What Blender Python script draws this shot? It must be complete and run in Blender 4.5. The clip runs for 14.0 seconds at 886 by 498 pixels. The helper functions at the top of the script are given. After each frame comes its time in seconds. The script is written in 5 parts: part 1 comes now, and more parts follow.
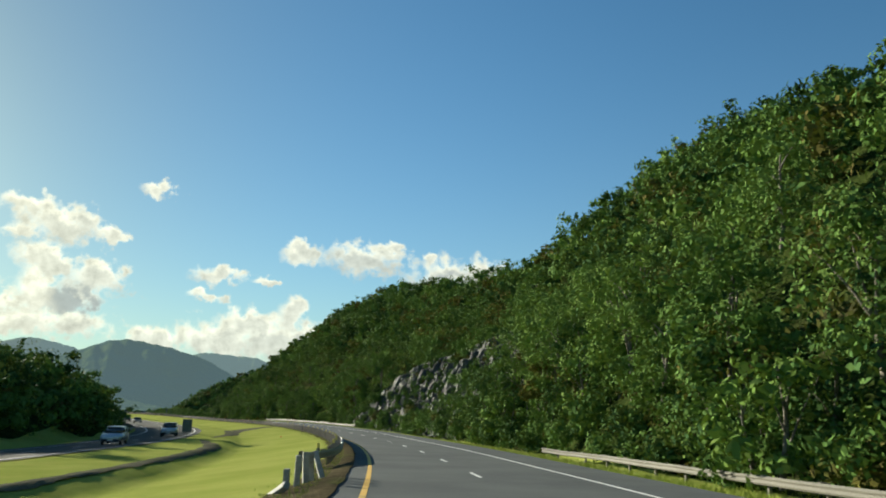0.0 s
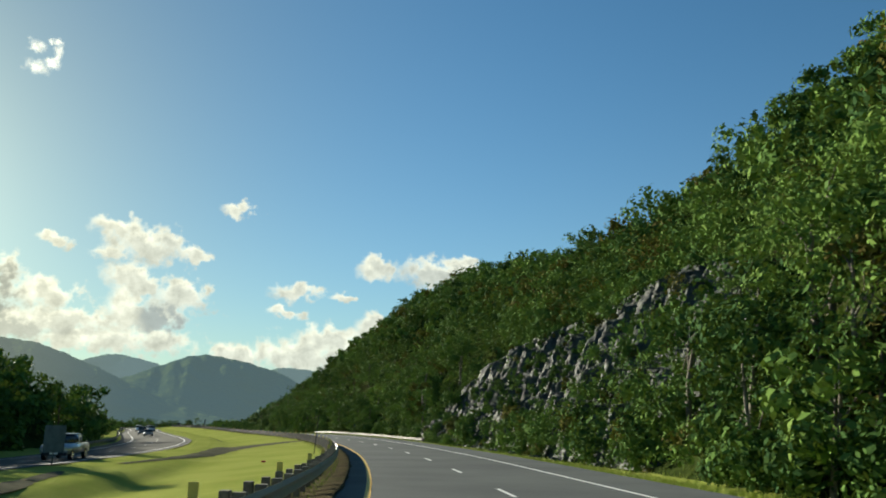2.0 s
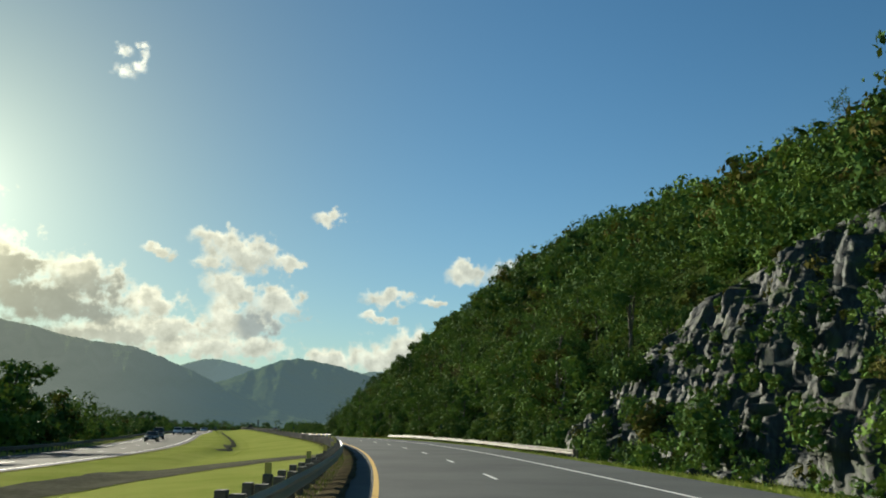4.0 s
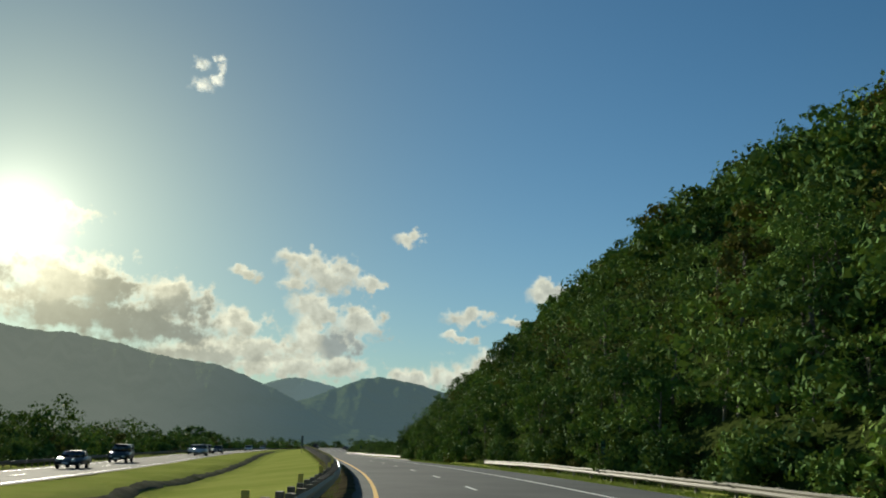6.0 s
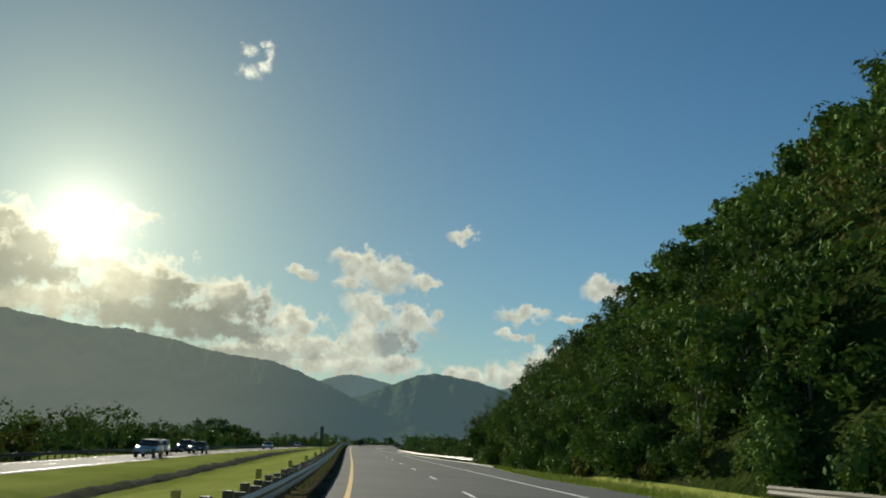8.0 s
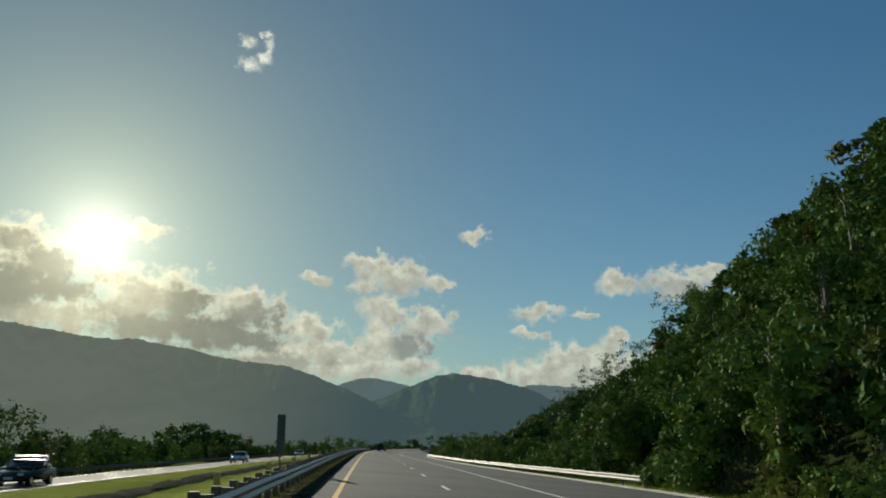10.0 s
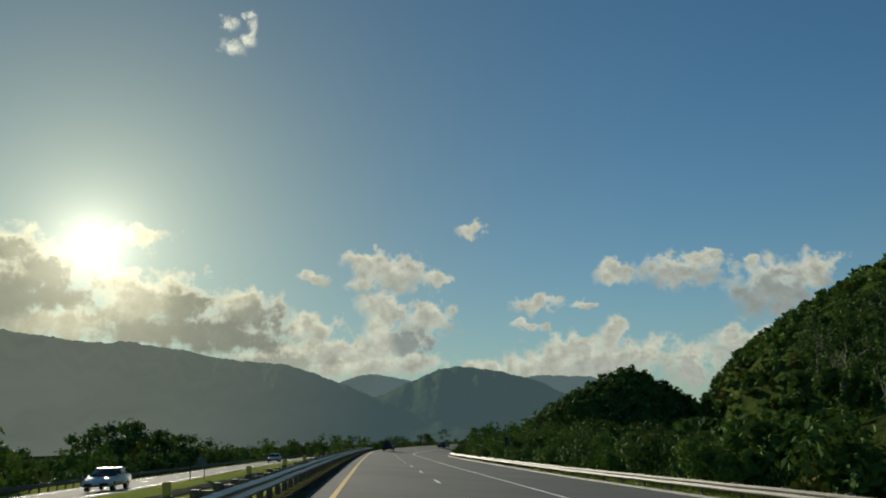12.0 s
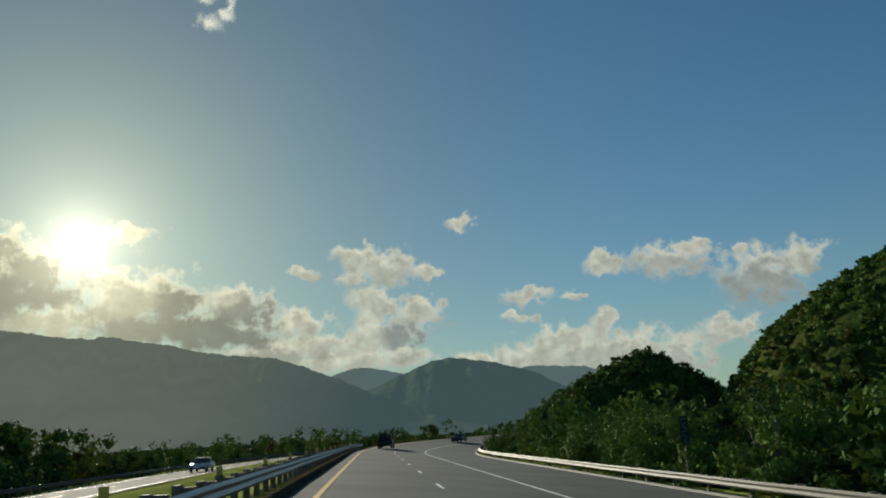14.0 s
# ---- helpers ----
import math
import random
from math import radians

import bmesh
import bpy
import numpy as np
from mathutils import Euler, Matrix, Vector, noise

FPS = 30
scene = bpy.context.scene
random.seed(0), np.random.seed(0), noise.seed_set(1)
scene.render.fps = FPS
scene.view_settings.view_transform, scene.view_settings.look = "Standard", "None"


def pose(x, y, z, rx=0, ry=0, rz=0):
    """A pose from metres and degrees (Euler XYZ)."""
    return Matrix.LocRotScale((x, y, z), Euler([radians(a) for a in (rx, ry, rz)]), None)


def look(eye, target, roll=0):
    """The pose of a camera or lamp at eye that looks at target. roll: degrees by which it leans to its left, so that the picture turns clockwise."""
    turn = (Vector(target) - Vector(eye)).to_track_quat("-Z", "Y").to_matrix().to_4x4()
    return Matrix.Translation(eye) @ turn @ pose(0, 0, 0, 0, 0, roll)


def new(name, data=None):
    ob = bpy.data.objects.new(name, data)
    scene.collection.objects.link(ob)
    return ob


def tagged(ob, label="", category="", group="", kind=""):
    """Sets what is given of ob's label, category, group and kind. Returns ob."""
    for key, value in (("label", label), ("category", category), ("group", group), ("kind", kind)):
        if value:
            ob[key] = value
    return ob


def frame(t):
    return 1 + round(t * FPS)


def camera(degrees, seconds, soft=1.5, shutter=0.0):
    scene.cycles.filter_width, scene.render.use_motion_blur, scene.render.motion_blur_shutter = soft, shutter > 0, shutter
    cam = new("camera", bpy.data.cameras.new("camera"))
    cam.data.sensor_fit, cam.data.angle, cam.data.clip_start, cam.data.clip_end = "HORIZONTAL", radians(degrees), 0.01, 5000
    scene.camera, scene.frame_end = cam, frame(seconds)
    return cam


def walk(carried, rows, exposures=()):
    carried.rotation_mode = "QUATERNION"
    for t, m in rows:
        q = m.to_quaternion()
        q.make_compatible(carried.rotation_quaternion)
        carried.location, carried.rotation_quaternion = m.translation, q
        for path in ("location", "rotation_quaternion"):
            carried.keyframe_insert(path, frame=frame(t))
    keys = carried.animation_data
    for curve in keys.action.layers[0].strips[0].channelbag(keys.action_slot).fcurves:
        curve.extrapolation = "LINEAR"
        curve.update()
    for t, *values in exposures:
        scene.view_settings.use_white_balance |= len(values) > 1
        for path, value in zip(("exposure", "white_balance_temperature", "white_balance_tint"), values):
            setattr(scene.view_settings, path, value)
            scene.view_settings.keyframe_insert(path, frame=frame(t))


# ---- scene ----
cam = camera(57.0, 14.0, soft=1.9, shutter=0.06)
PATH = [
    (0.0, pose(0.00, 0.00, 1.43, 101.39, -1.47, -2.06)),
    (0.5, pose(-0.22, 13.55, 1.14, 101.71, -1.59, -0.83)),
    (1.0, pose(-0.70, 27.29, 0.87, 101.98, -1.72, 0.38)),
    (1.5, pose(-1.43, 41.20, 0.63, 102.11, -1.43, 1.74)),
    (2.0, pose(-2.52, 55.23, 0.41, 102.23, -1.31, 3.25)),
    (2.5, pose(-4.05, 69.28, 0.22, 102.13, -1.00, 4.86)),
    (3.0, pose(-5.98, 83.27, 0.09, 102.08, -0.95, 6.50)),
    (3.5, pose(-8.27, 97.18, -0.01, 102.13, -1.08, 8.06)),
    (4.0, pose(-10.91, 111.00, -0.08, 102.36, -1.46, 9.56)),
    (4.5, pose(-13.93, 124.74, -0.12, 102.68, -1.75, 11.05)),
    (5.0, pose(-17.32, 138.35, -0.15, 103.03, -1.89, 12.50)),
    (5.5, pose(-21.06, 151.81, -0.19, 103.34, -1.95, 13.90)),
    (6.0, pose(-25.13, 165.10, -0.23, 103.56, -1.99, 15.20)),
    (6.5, pose(-29.48, 178.19, -0.28, 103.63, -2.08, 16.38)),
    (7.0, pose(-34.10, 191.11, -0.34, 103.54, -2.26, 17.42)),
    (7.5, pose(-38.97, 203.89, -0.42, 103.37, -2.37, 18.30)),
    (8.0, pose(-44.15, 216.63, -0.49, 103.27, -2.24, 19.00)),
    (8.5, pose(-49.62, 229.36, -0.56, 103.28, -1.88, 19.56)),
    (9.0, pose(-55.35, 242.12, -0.61, 103.31, -1.36, 19.97)),
    (9.5, pose(-61.22, 254.95, -0.64, 103.32, -0.74, 20.24)),
    (10.0, pose(-67.18, 267.82, -0.66, 103.31, -0.09, 20.40)),
    (10.5, pose(-73.18, 280.69, -0.67, 103.27, 0.54, 20.49)),
    (11.0, pose(-79.19, 293.50, -0.67, 103.21, 1.08, 20.53)),
    (11.5, pose(-85.20, 306.23, -0.68, 103.11, 1.51, 20.57)),
    (12.0, pose(-91.18, 318.86, -0.69, 102.95, 1.93, 20.64)),
    (12.5, pose(-97.09, 331.43, -0.72, 102.72, 2.31, 20.66)),
    (13.0, pose(-102.93, 343.94, -0.77, 102.54, 2.60, 20.62)),
    (13.5, pose(-108.73, 356.39, -0.84, 102.45, 2.63, 20.39)),
    (14.0, pose(-114.52, 368.79, -0.93, 102.45, 2.97, 20.12)),
]
EXPOSURES = [(0.0, 1.30), (2.0, 1.23), (3.0, 1.14), (4.5, 0.98), (6.5, 0.73), (8.5, 0.64), (11.0, 0.42), (14.0, 0.42)]
walk(cam, PATH, EXPOSURES)

# ---- sky, sun ----
SUN_AZ, SUN_EL = 44.0, 12.9          # degrees left of +y, and up
SUN_DIR = Vector((-math.sin(radians(SUN_AZ)) * math.cos(radians(SUN_EL)),
                  math.cos(radians(SUN_AZ)) * math.cos(radians(SUN_EL)), math.sin(radians(SUN_EL))))
SKY_STRENGTH, CLOUD_STRENGTH, GLOW_STRENGTH = 0.054, 0.43, 0.364

# clouds: azimuth left, elevation, half width, half height, in degrees, and how thick and grey
CLOUDS = [
    (49.8, 9.8, 4.9, 2.7, 1.0), (48.7, 12.3, 1.4, 0.9, 0.8), (46.9, 11.0, 2.0, 1.3, 0.9), (41.5, 13.7, 1.4, 0.7, 0.0), (42.1, 10.8, 1.1, 0.7, 0.1),
    (46.2, 7.8, 2.9, 0.9, 0.5), (40.5, 9.4, 2.5, 1.4, 0.55), (41.1, 7.4, 2.1, 1.0, 0.9), (38.3, 9.1, 1.4, 1.7, 0.95), (35.3, 7.2, 4.1, 1.3, 1.0),
    (33.5, 8.7, 1.9, 1.0, 0.85), (34.2, 9.5, 1.4, 0.8, 0.3), (31.5, 5.4, 3.4, 0.8, 0.7), (29.6, 7.5, 1.5, 0.8, 0.3), (29.6, 11.0, 0.8, 0.4, 0.25),
    (28.4, 5.9, 2.7, 0.8, 0.4), (25.8, 12.3, 1.4, 0.6, 0.25), (23.6, 11.2, 2.1, 1.0, 0.4), (20.8, 10.8, 0.9, 0.4, 0.2), (26.0, 10.6, 1.1, 0.5, 0.3),
    (24.5, 8.9, 1.6, 0.8, 0.35), (21.3, 8.1, 1.4, 0.9, 0.35), (22.7, 6.6, 1.7, 1.0, 1.0), (24.8, 7.0, 0.9, 1.4, 0.2), (24.2, 5.0, 2.9, 0.7, 0.35),
    (27.7, 4.7, 2.3, 0.5, 0.3), (18.1, 14.1, 0.9, 0.4, 0.2), (8.4, 10.7, 1.0, 0.7, 0.3), (3.9, 10.4, 2.3, 0.9, 0.55), (1.9, 11.0, 0.8, 0.5, 0.3),
    (-2.1, 8.6, 2.4, 1.5, 0.85), (-4.6, 9.7, 1.1, 0.9, 0.3), (-0.8, 10.7, 0.3, 0.4, 0.2), (13.7, 8.9, 1.5, 0.5, 0.3),
    (10.5, 8.6, 0.7, 0.3, 0.2), (8.6, 6.4, 0.8, 1.0, 0.3), (8.9, 4.6, 4.5, 1.2, 0.45), (13.6, 4.4, 2.3, 1.0, 0.35), (3.4, 3.8, 1.4, 1.2, 0.5),
    (0.4, 5.4, 1.7, 0.8, 0.35), (11.6, 5.6, 1.7, 0.7, 0.3), (14.6, 7.3, 0.9, 0.3, 0.2), (17.5, 4.2, 2.0, 0.6, 0.3)]


class Nodes:
    """A short way to write node trees."""

    def __init__(self, tree):
        self.tree = tree
        tree.nodes.clear()

    def add(self, kind, **values):
        node = self.tree.nodes.new(kind)
        for key, value in values.items():
            if key.startswith("i_"):
                self.put(node, key[2:].replace("_", " "), value)
            else:
                setattr(node, key, value)
        return node

    def put(self, node, name, value):
        sock = node.inputs[int(name)] if name.isdigit() else node.inputs[name]
        if isinstance(value, bpy.types.NodeSocket):
            self.tree.links.new(value, sock)
        else:
            sock.default_value = value

    def math(self, op, a, b=0.0, c=0.0, clamp=False):
        node = self.add("ShaderNodeMath", operation=op, use_clamp=clamp)
        for n, v in enumerate((a, b, c)):
            self.put(node, str(n), v)
        return node.outputs[0]

    def vmath(self, op, a, b=None, scale=None):
        node = self.add("ShaderNodeVectorMath", operation=op)
        self.put(node, "0", a)
        if b is not None:
            self.put(node, "1", b)
        if scale is not None:
            self.put(node, "Scale", scale)
        return node.outputs["Value"] if op in ("LENGTH", "DOT_PRODUCT") else node.outputs[0]

    def noise(self, vector, scale, detail=5.0, rough=0.55):
        node = self.add("ShaderNodeTexNoise")
        for name, value in (("Vector", vector), ("Scale", scale), ("Detail", detail), ("Roughness", rough)):
            self.put(node, name, value)
        return node.outputs["Fac"], node.outputs["Color"]

    def mix(self, fac, a, b, blend="MIX"):
        node = self.add("ShaderNodeMix", data_type="RGBA", blend_type=blend)
        for name, value in ((0, fac), (6, a), (7, b)):
            self.put(node, str(name), value)
        return node.outputs[2]

    def ramp(self, value, low, high):
        node = self.add("ShaderNodeMapRange", interpolation_type="SMOOTHSTEP")
        for name, v in (("Value", value), ("From Min", low), ("From Max", high)):
            self.put(node, name, v)
        return node.outputs[0]


def build_world():
    world = bpy.data.worlds.new("sky")
    scene.world = world
    world.use_nodes = True
    n = Nodes(world.node_tree)
    way = n.add("ShaderNodeTexCoord").outputs["Generated"]
    sky = n.add("ShaderNodeTexSky", sky_type="NISHITA", sun_disc=False, sun_elevation=radians(SUN_EL), sun_rotation=radians(-SUN_AZ),
                altitude=50, air_density=1.0, dust_density=0.25, ozone_density=3.0)
    xyz = n.add("ShaderNodeSeparateXYZ", i_Vector=way)
    az = n.math("MULTIPLY", n.math("ARCTAN2", n.math("MULTIPLY", xyz.outputs[0], -1.0), xyz.outputs[1]), 57.2958)
    el = n.math("MULTIPLY", n.math("ARCSINE", xyz.outputs[2]), 57.2958)
    flat = n.add("ShaderNodeCombineXYZ", i_X=az, i_Y=el).outputs[0]
    fine, fine_col = n.noise(flat, 0.90, 9.0, 0.56)
    broad, broad_col = n.noise(flat, 0.22, 3.0, 0.5)
    # the same billows a little further from the sun: their difference is the relief
    flat_off = n.vmath("ADD", flat, n.vmath("SCALE", n.vmath("NORMALIZE", n.vmath("SUBTRACT", flat, (SUN_AZ, SUN_EL, 0))), scale=0.28))
    fine_off, _ = n.noise(flat_off, 0.95, 6.0, 0.62)
    bent = n.vmath("ADD", flat, n.vmath("SCALE", n.vmath("SUBTRACT", fine_col, (0.5, 0.5, 0.5)), scale=2.2))
    # soft union of all clouds: summed weights, heights within the cloud and thicknesses
    state = n.add("ShaderNodeCombineXYZ").outputs[0]
    for a, e, w, h, g in CLOUDS:
        off = n.vmath("MULTIPLY", n.vmath("SUBTRACT", bent, (a, e, 0)), (0.68 / w, 0.68 / h, 0))
        weight = n.math("POWER", 2.71828, n.math("MULTIPLY_ADD", n.vmath("LENGTH", off), -6.0, 6.0))
        this = n.add("ShaderNodeCombineXYZ", i_X=1.0, i_Y=n.add("ShaderNodeSeparateXYZ", i_Vector=off).outputs[1], i_Z=g).outputs[0]
        state = n.vmath("ADD", state, n.vmath("SCALE", this, scale=weight))
    split = n.add("ShaderNodeSeparateXYZ", i_Vector=state)
    total = n.math("MAXIMUM", split.outputs[0], 0.000001)
    mask = n.math("MULTIPLY", n.math("LOGARITHM", total, 2.71828), 1 / 6.0)
    level, grey = n.math("DIVIDE", split.outputs[1], total), n.math("DIVIDE", split.outputs[2], total)
    puff = n.math("ADD", mask, n.math("MULTIPLY", n.math("SUBTRACT", fine, 0.5), 2.1))
    cover = n.ramp(puff, -0.05, 0.58)
    thick = n.math("MULTIPLY_ADD", puff, 0.8, n.math("MULTIPLY_ADD", level, -0.55, n.math("MULTIPLY_ADD", n.math("SUBTRACT", broad, 0.5), 0.8, n.math("MULTIPLY", grey, 0.28))))
    core = n.math("MULTIPLY", n.ramp(thick, 0.08, 0.72), n.math("MULTIPLY_ADD", grey, 0.8, 0.2))
    relief = n.math("MULTIPLY_ADD", n.math("SUBTRACT", fine_off, fine), n.math("MULTIPLY_ADD", grey, -0.7, 1.2), 1.0)
    # angle from the sun, in degrees
    off_sun = n.math("MULTIPLY", n.math("ARCCOSINE", n.math("MINIMUM", n.vmath("DOT_PRODUCT", way, tuple(SUN_DIR)), 0.999999)), 57.2958)
    wide = n.math("POWER", 2.71828, n.math("MULTIPLY", off_sun, -1 / 7.0))
    tight = n.math("POWER", 2.71828, n.math("MULTIPLY", off_sun, -1 / 1.4))
    lit = n.mix(wide, (1.02, 1.03, 0.82, 1), (1.9, 1.75, 1.15, 1))
    shade = n.mix(n.ramp(off_sun, 26.0, 6.0), (0.42, 0.48, 0.46, 1), (0.235, 0.255, 0.215, 1))
    cloud = n.vmath("SCALE", n.mix(core, lit, shade), scale=n.math("MULTIPLY", relief, CLOUD_STRENGTH))
    low = n.math("POWER", 2.71828, n.math("MULTIPLY", n.math("ABSOLUTE", el), -1 / 7.0))
    ease = n.math("POWER", 2.71828, n.math("MULTIPLY", n.math("POWER", n.math("MULTIPLY", off_sun, 1 / 28.0), 2.0), -1.0))
    dim = n.math("MULTIPLY", n.math("MULTIPLY_ADD", ease, -0.60, 1.0), n.math("MULTIPLY_ADD", low, -0.62, 1.0))
    blue = n.vmath("SCALE", n.vmath("MULTIPLY", sky.outputs[0], (0.54, 0.96, 1.05)), scale=n.math("MULTIPLY", dim, SKY_STRENGTH))
    veil = n.math("POWER", 2.71828, n.math("MULTIPLY", off_sun, -1 / 14.0))
    haze = n.vmath("ADD", n.vmath("SCALE", (0.158, 0.168, 0.104), scale=veil), n.vmath("SCALE", (0.175, 0.172, 0.123), scale=low))
    blue = n.vmath("ADD", blue, haze)
    glow = n.vmath("ADD", n.vmath("SCALE", (1.0, 0.94, 0.56), scale=n.math("MULTIPLY", wide, 0.85 * GLOW_STRENGTH)),
                   n.vmath("SCALE", (1.0, 0.96, 0.80), scale=n.math("MULTIPLY", tight, 2.5 * GLOW_STRENGTH)))
    colour = n.vmath("ADD", n.mix(n.math("MULTIPLY", cover, 0.95), blue, cloud), glow)
    back = n.add("ShaderNodeBackground", i_Color=colour, i_Strength=1.0)
    n.add("ShaderNodeOutputWorld", i_Surface=back.outputs[0])


build_world()
sun_lamp = bpy.data.lights.new("sun", "SUN")
sun_lamp.energy, sun_lamp.angle, sun_lamp.color = 5.0, radians(0.6), (1.0, 0.94, 0.76)
new("sun", sun_lamp).matrix_world = look(tuple(SUN_DIR * 100), (0, 0, 0))

# ---- materials ----


def material(name, build, rough=0.8, metallic=0.0, spec=0.3, ior=1.5):
    mat = bpy.data.materials.new(name)
    mat.use_nodes = True
    n = Nodes(mat.node_tree)
    bsdf = n.add("ShaderNodeBsdfPrincipled", i_Roughness=rough, i_Metallic=metallic)
    n.put(bsdf, "Specular IOR Level", spec)
    n.put(bsdf, "IOR", ior)
    place = n.add("ShaderNodeNewGeometry").outputs["Position"]
    surface = build(n, bsdf, place) or bsdf.outputs[0]
    n.add("ShaderNodeOutputMaterial", i_Surface=surface)
    return mat


def bump(n, bsdf, height, strength=0.4, distance=0.02):
    n.put(bsdf, "Normal", n.add("ShaderNodeBump", i_Height=height, i_Strength=strength, i_Distance=distance).outputs[0])


def speckled(dark, light, small, large, relief=0.3, distance=0.02, worn=None):
    """Two scales of variation between two colours, with a fine relief."""
    def build(n, bsdf, place):
        a, _ = n.noise(place, small, 4.0)
        b, _ = n.noise(place, large, 4.0)
        mixed = n.mix(n.ramp(n.math("ADD", n.math("MULTIPLY", a, 0.5), n.math("MULTIPLY", b, 0.5)), 0.35, 0.65), dark, light)
        if worn:
            c, _ = n.noise(place, large * 0.37, 5.0, 0.65)
            mixed = n.mix(n.ramp(c, 0.55, 0.72), mixed, worn)
        n.put(bsdf, "Base Color", mixed)
        bump(n, bsdf, a, relief, distance)
    return build


def c4(r, g, b):
    return (r, g, b, 1.0)


def build_leaf(hue_a, hue_b, hue_c):
    def build(n, bsdf, place):
        one = n.add("ShaderNodeObjectInfo").outputs["Random"]
        tree = n.add("ShaderNodeAttribute", attribute_type="GEOMETRY", attribute_name="tree").outputs["Fac"]
        rnd = n.math("FRACT", n.math("ADD", one, tree))
        isl = n.add("ShaderNodeNewGeometry").outputs["Random Per Island"]
        a, _ = n.noise(place, 0.30, 3.0)
        col = n.mix(n.ramp(n.math("ADD", n.math("MULTIPLY", rnd, 0.6), n.math("MULTIPLY", a, 0.5)), 0.30, 0.80), hue_a, hue_b)
        col = n.mix(n.math("MULTIPLY", n.ramp(isl, 0.45, 1.0), 0.5), col, hue_c)
        n.put(bsdf, "Base Color", col)
        thin = n.add("ShaderNodeBsdfTranslucent", i_Color=n.mix(0.5, col, c4(0.20, 0.26, 0.02)))
        return n.add("ShaderNodeMixShader", i_0=0.06, i_1=bsdf.outputs[0], i_2=thin.outputs[0]).outputs[0]
    return build


def build_asphalt(n, bsdf, place):
    a, _ = n.noise(place, 60.0, 3.0)
    b, _ = n.noise(place, 0.25, 5.0)
    col = n.mix(n.ramp(b, 0.3, 0.7), c4(0.088, 0.098, 0.096), c4(0.120, 0.130, 0.125))
    col = n.mix(n.math("MULTIPLY", n.ramp(a, 0.45, 0.7), 0.5), col, c4(0.145, 0.145, 0.14))
    n.put(bsdf, "Base Color", col)
    bump(n, bsdf, a, 0.5, 0.006)


def build_grass(n, bsdf, place):
    a, _ = n.noise(place, 9.0, 5.0, 0.7)
    b, _ = n.noise(place, 0.18, 5.0, 0.6)
    c, _ = n.noise(place, 0.9, 4.0, 0.6)
    col = n.mix(n.ramp(b, 0.35, 0.65), c4(0.235, 0.270, 0.060), c4(0.30, 0.325, 0.085))
    col = n.mix(n.math("MULTIPLY", n.ramp(c, 0.5, 0.75), 0.6), col, c4(0.31, 0.29, 0.09))
    col = n.mix(n.math("MULTIPLY", n.ramp(a, 0.4, 0.75), 0.4), col, c4(0.17, 0.22, 0.04))
    n.put(bsdf, "Base Color", col)
    bump(n, bsdf, a, 0.6, 0.06)


def build_rock(n, bsdf, place):
    tall = n.vmath("MULTIPLY", place, (1.0, 1.0, 0.22))
    a, _ = n.noise(tall, 3.2, 9.0, 0.74)
    b, _ = n.noise(place, 0.22, 4.0)
    m, _ = n.noise(place, 0.9, 7.0, 0.72)
    pale, _ = n.noise(n.vmath("MULTIPLY", place, (1.0, 1.0, 0.16)), 1.1, 6.0, 0.7)
    grain, _ = n.noise(place, 11.0, 6.0, 0.7)
    col = n.mix(n.ramp(a, 0.36, 0.70), c4(0.014, 0.019, 0.018), c4(0.062, 0.076, 0.068))
    col = n.mix(n.math("MULTIPLY", n.ramp(b, 0.5, 0.7), 0.3), col, c4(0.060, 0.052, 0.034))
    col = n.mix(n.math("MULTIPLY", n.ramp(pale, 0.63, 0.78), 0.55), col, c4(0.165, 0.172, 0.15))
    col = n.mix(n.math("MULTIPLY", n.ramp(m, 0.50, 0.63), 0.75), col, c4(0.040, 0.064, 0.018))
    n.put(bsdf, "Base Color", col)
    bump(n, bsdf, n.math("ADD", a, n.math("MULTIPLY", grain, 0.5)), 0.8, 0.07)


def build_far_forest(n, bsdf, place):
    a, _ = n.noise(place, 0.09, 6.0, 0.7)
    b, _ = n.noise(place, 0.012, 4.0)
    col = n.mix(n.ramp(a, 0.3, 0.7), c4(0.020, 0.040, 0.012), c4(0.055, 0.095, 0.02))
    col = n.mix(n.ramp(b, 0.4, 0.7), col, c4(0.06, 0.07, 0.02))
    n.put(bsdf, "Base Color", col)
    bump(n, bsdf, a, 1.0, 4.0)


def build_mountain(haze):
    """Distant range as seen over kilometres: the bright haze is painted on as emission."""
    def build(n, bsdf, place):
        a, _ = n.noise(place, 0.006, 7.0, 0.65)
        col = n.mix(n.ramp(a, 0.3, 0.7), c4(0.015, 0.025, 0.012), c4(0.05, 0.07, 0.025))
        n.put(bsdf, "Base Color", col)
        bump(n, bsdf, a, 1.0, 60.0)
        # sun glare in the haze is painted too: brighter towards the sun
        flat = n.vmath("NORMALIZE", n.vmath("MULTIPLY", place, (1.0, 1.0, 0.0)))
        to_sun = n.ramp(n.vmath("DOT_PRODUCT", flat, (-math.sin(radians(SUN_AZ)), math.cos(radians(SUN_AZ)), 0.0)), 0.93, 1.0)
        haze_glow = n.mix(to_sun, haze, c4(0.091, 0.105, 0.087))
        haze_glow = n.mix(n.math("MULTIPLY", n.ramp(a, 0.3, 0.75), 0.25), haze_glow, c4(0.035, 0.042, 0.038))
        glow = n.add("ShaderNodeEmission", i_Color=haze_glow, i_Strength=1.0)
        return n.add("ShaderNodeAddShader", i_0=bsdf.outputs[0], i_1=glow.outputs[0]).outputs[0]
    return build


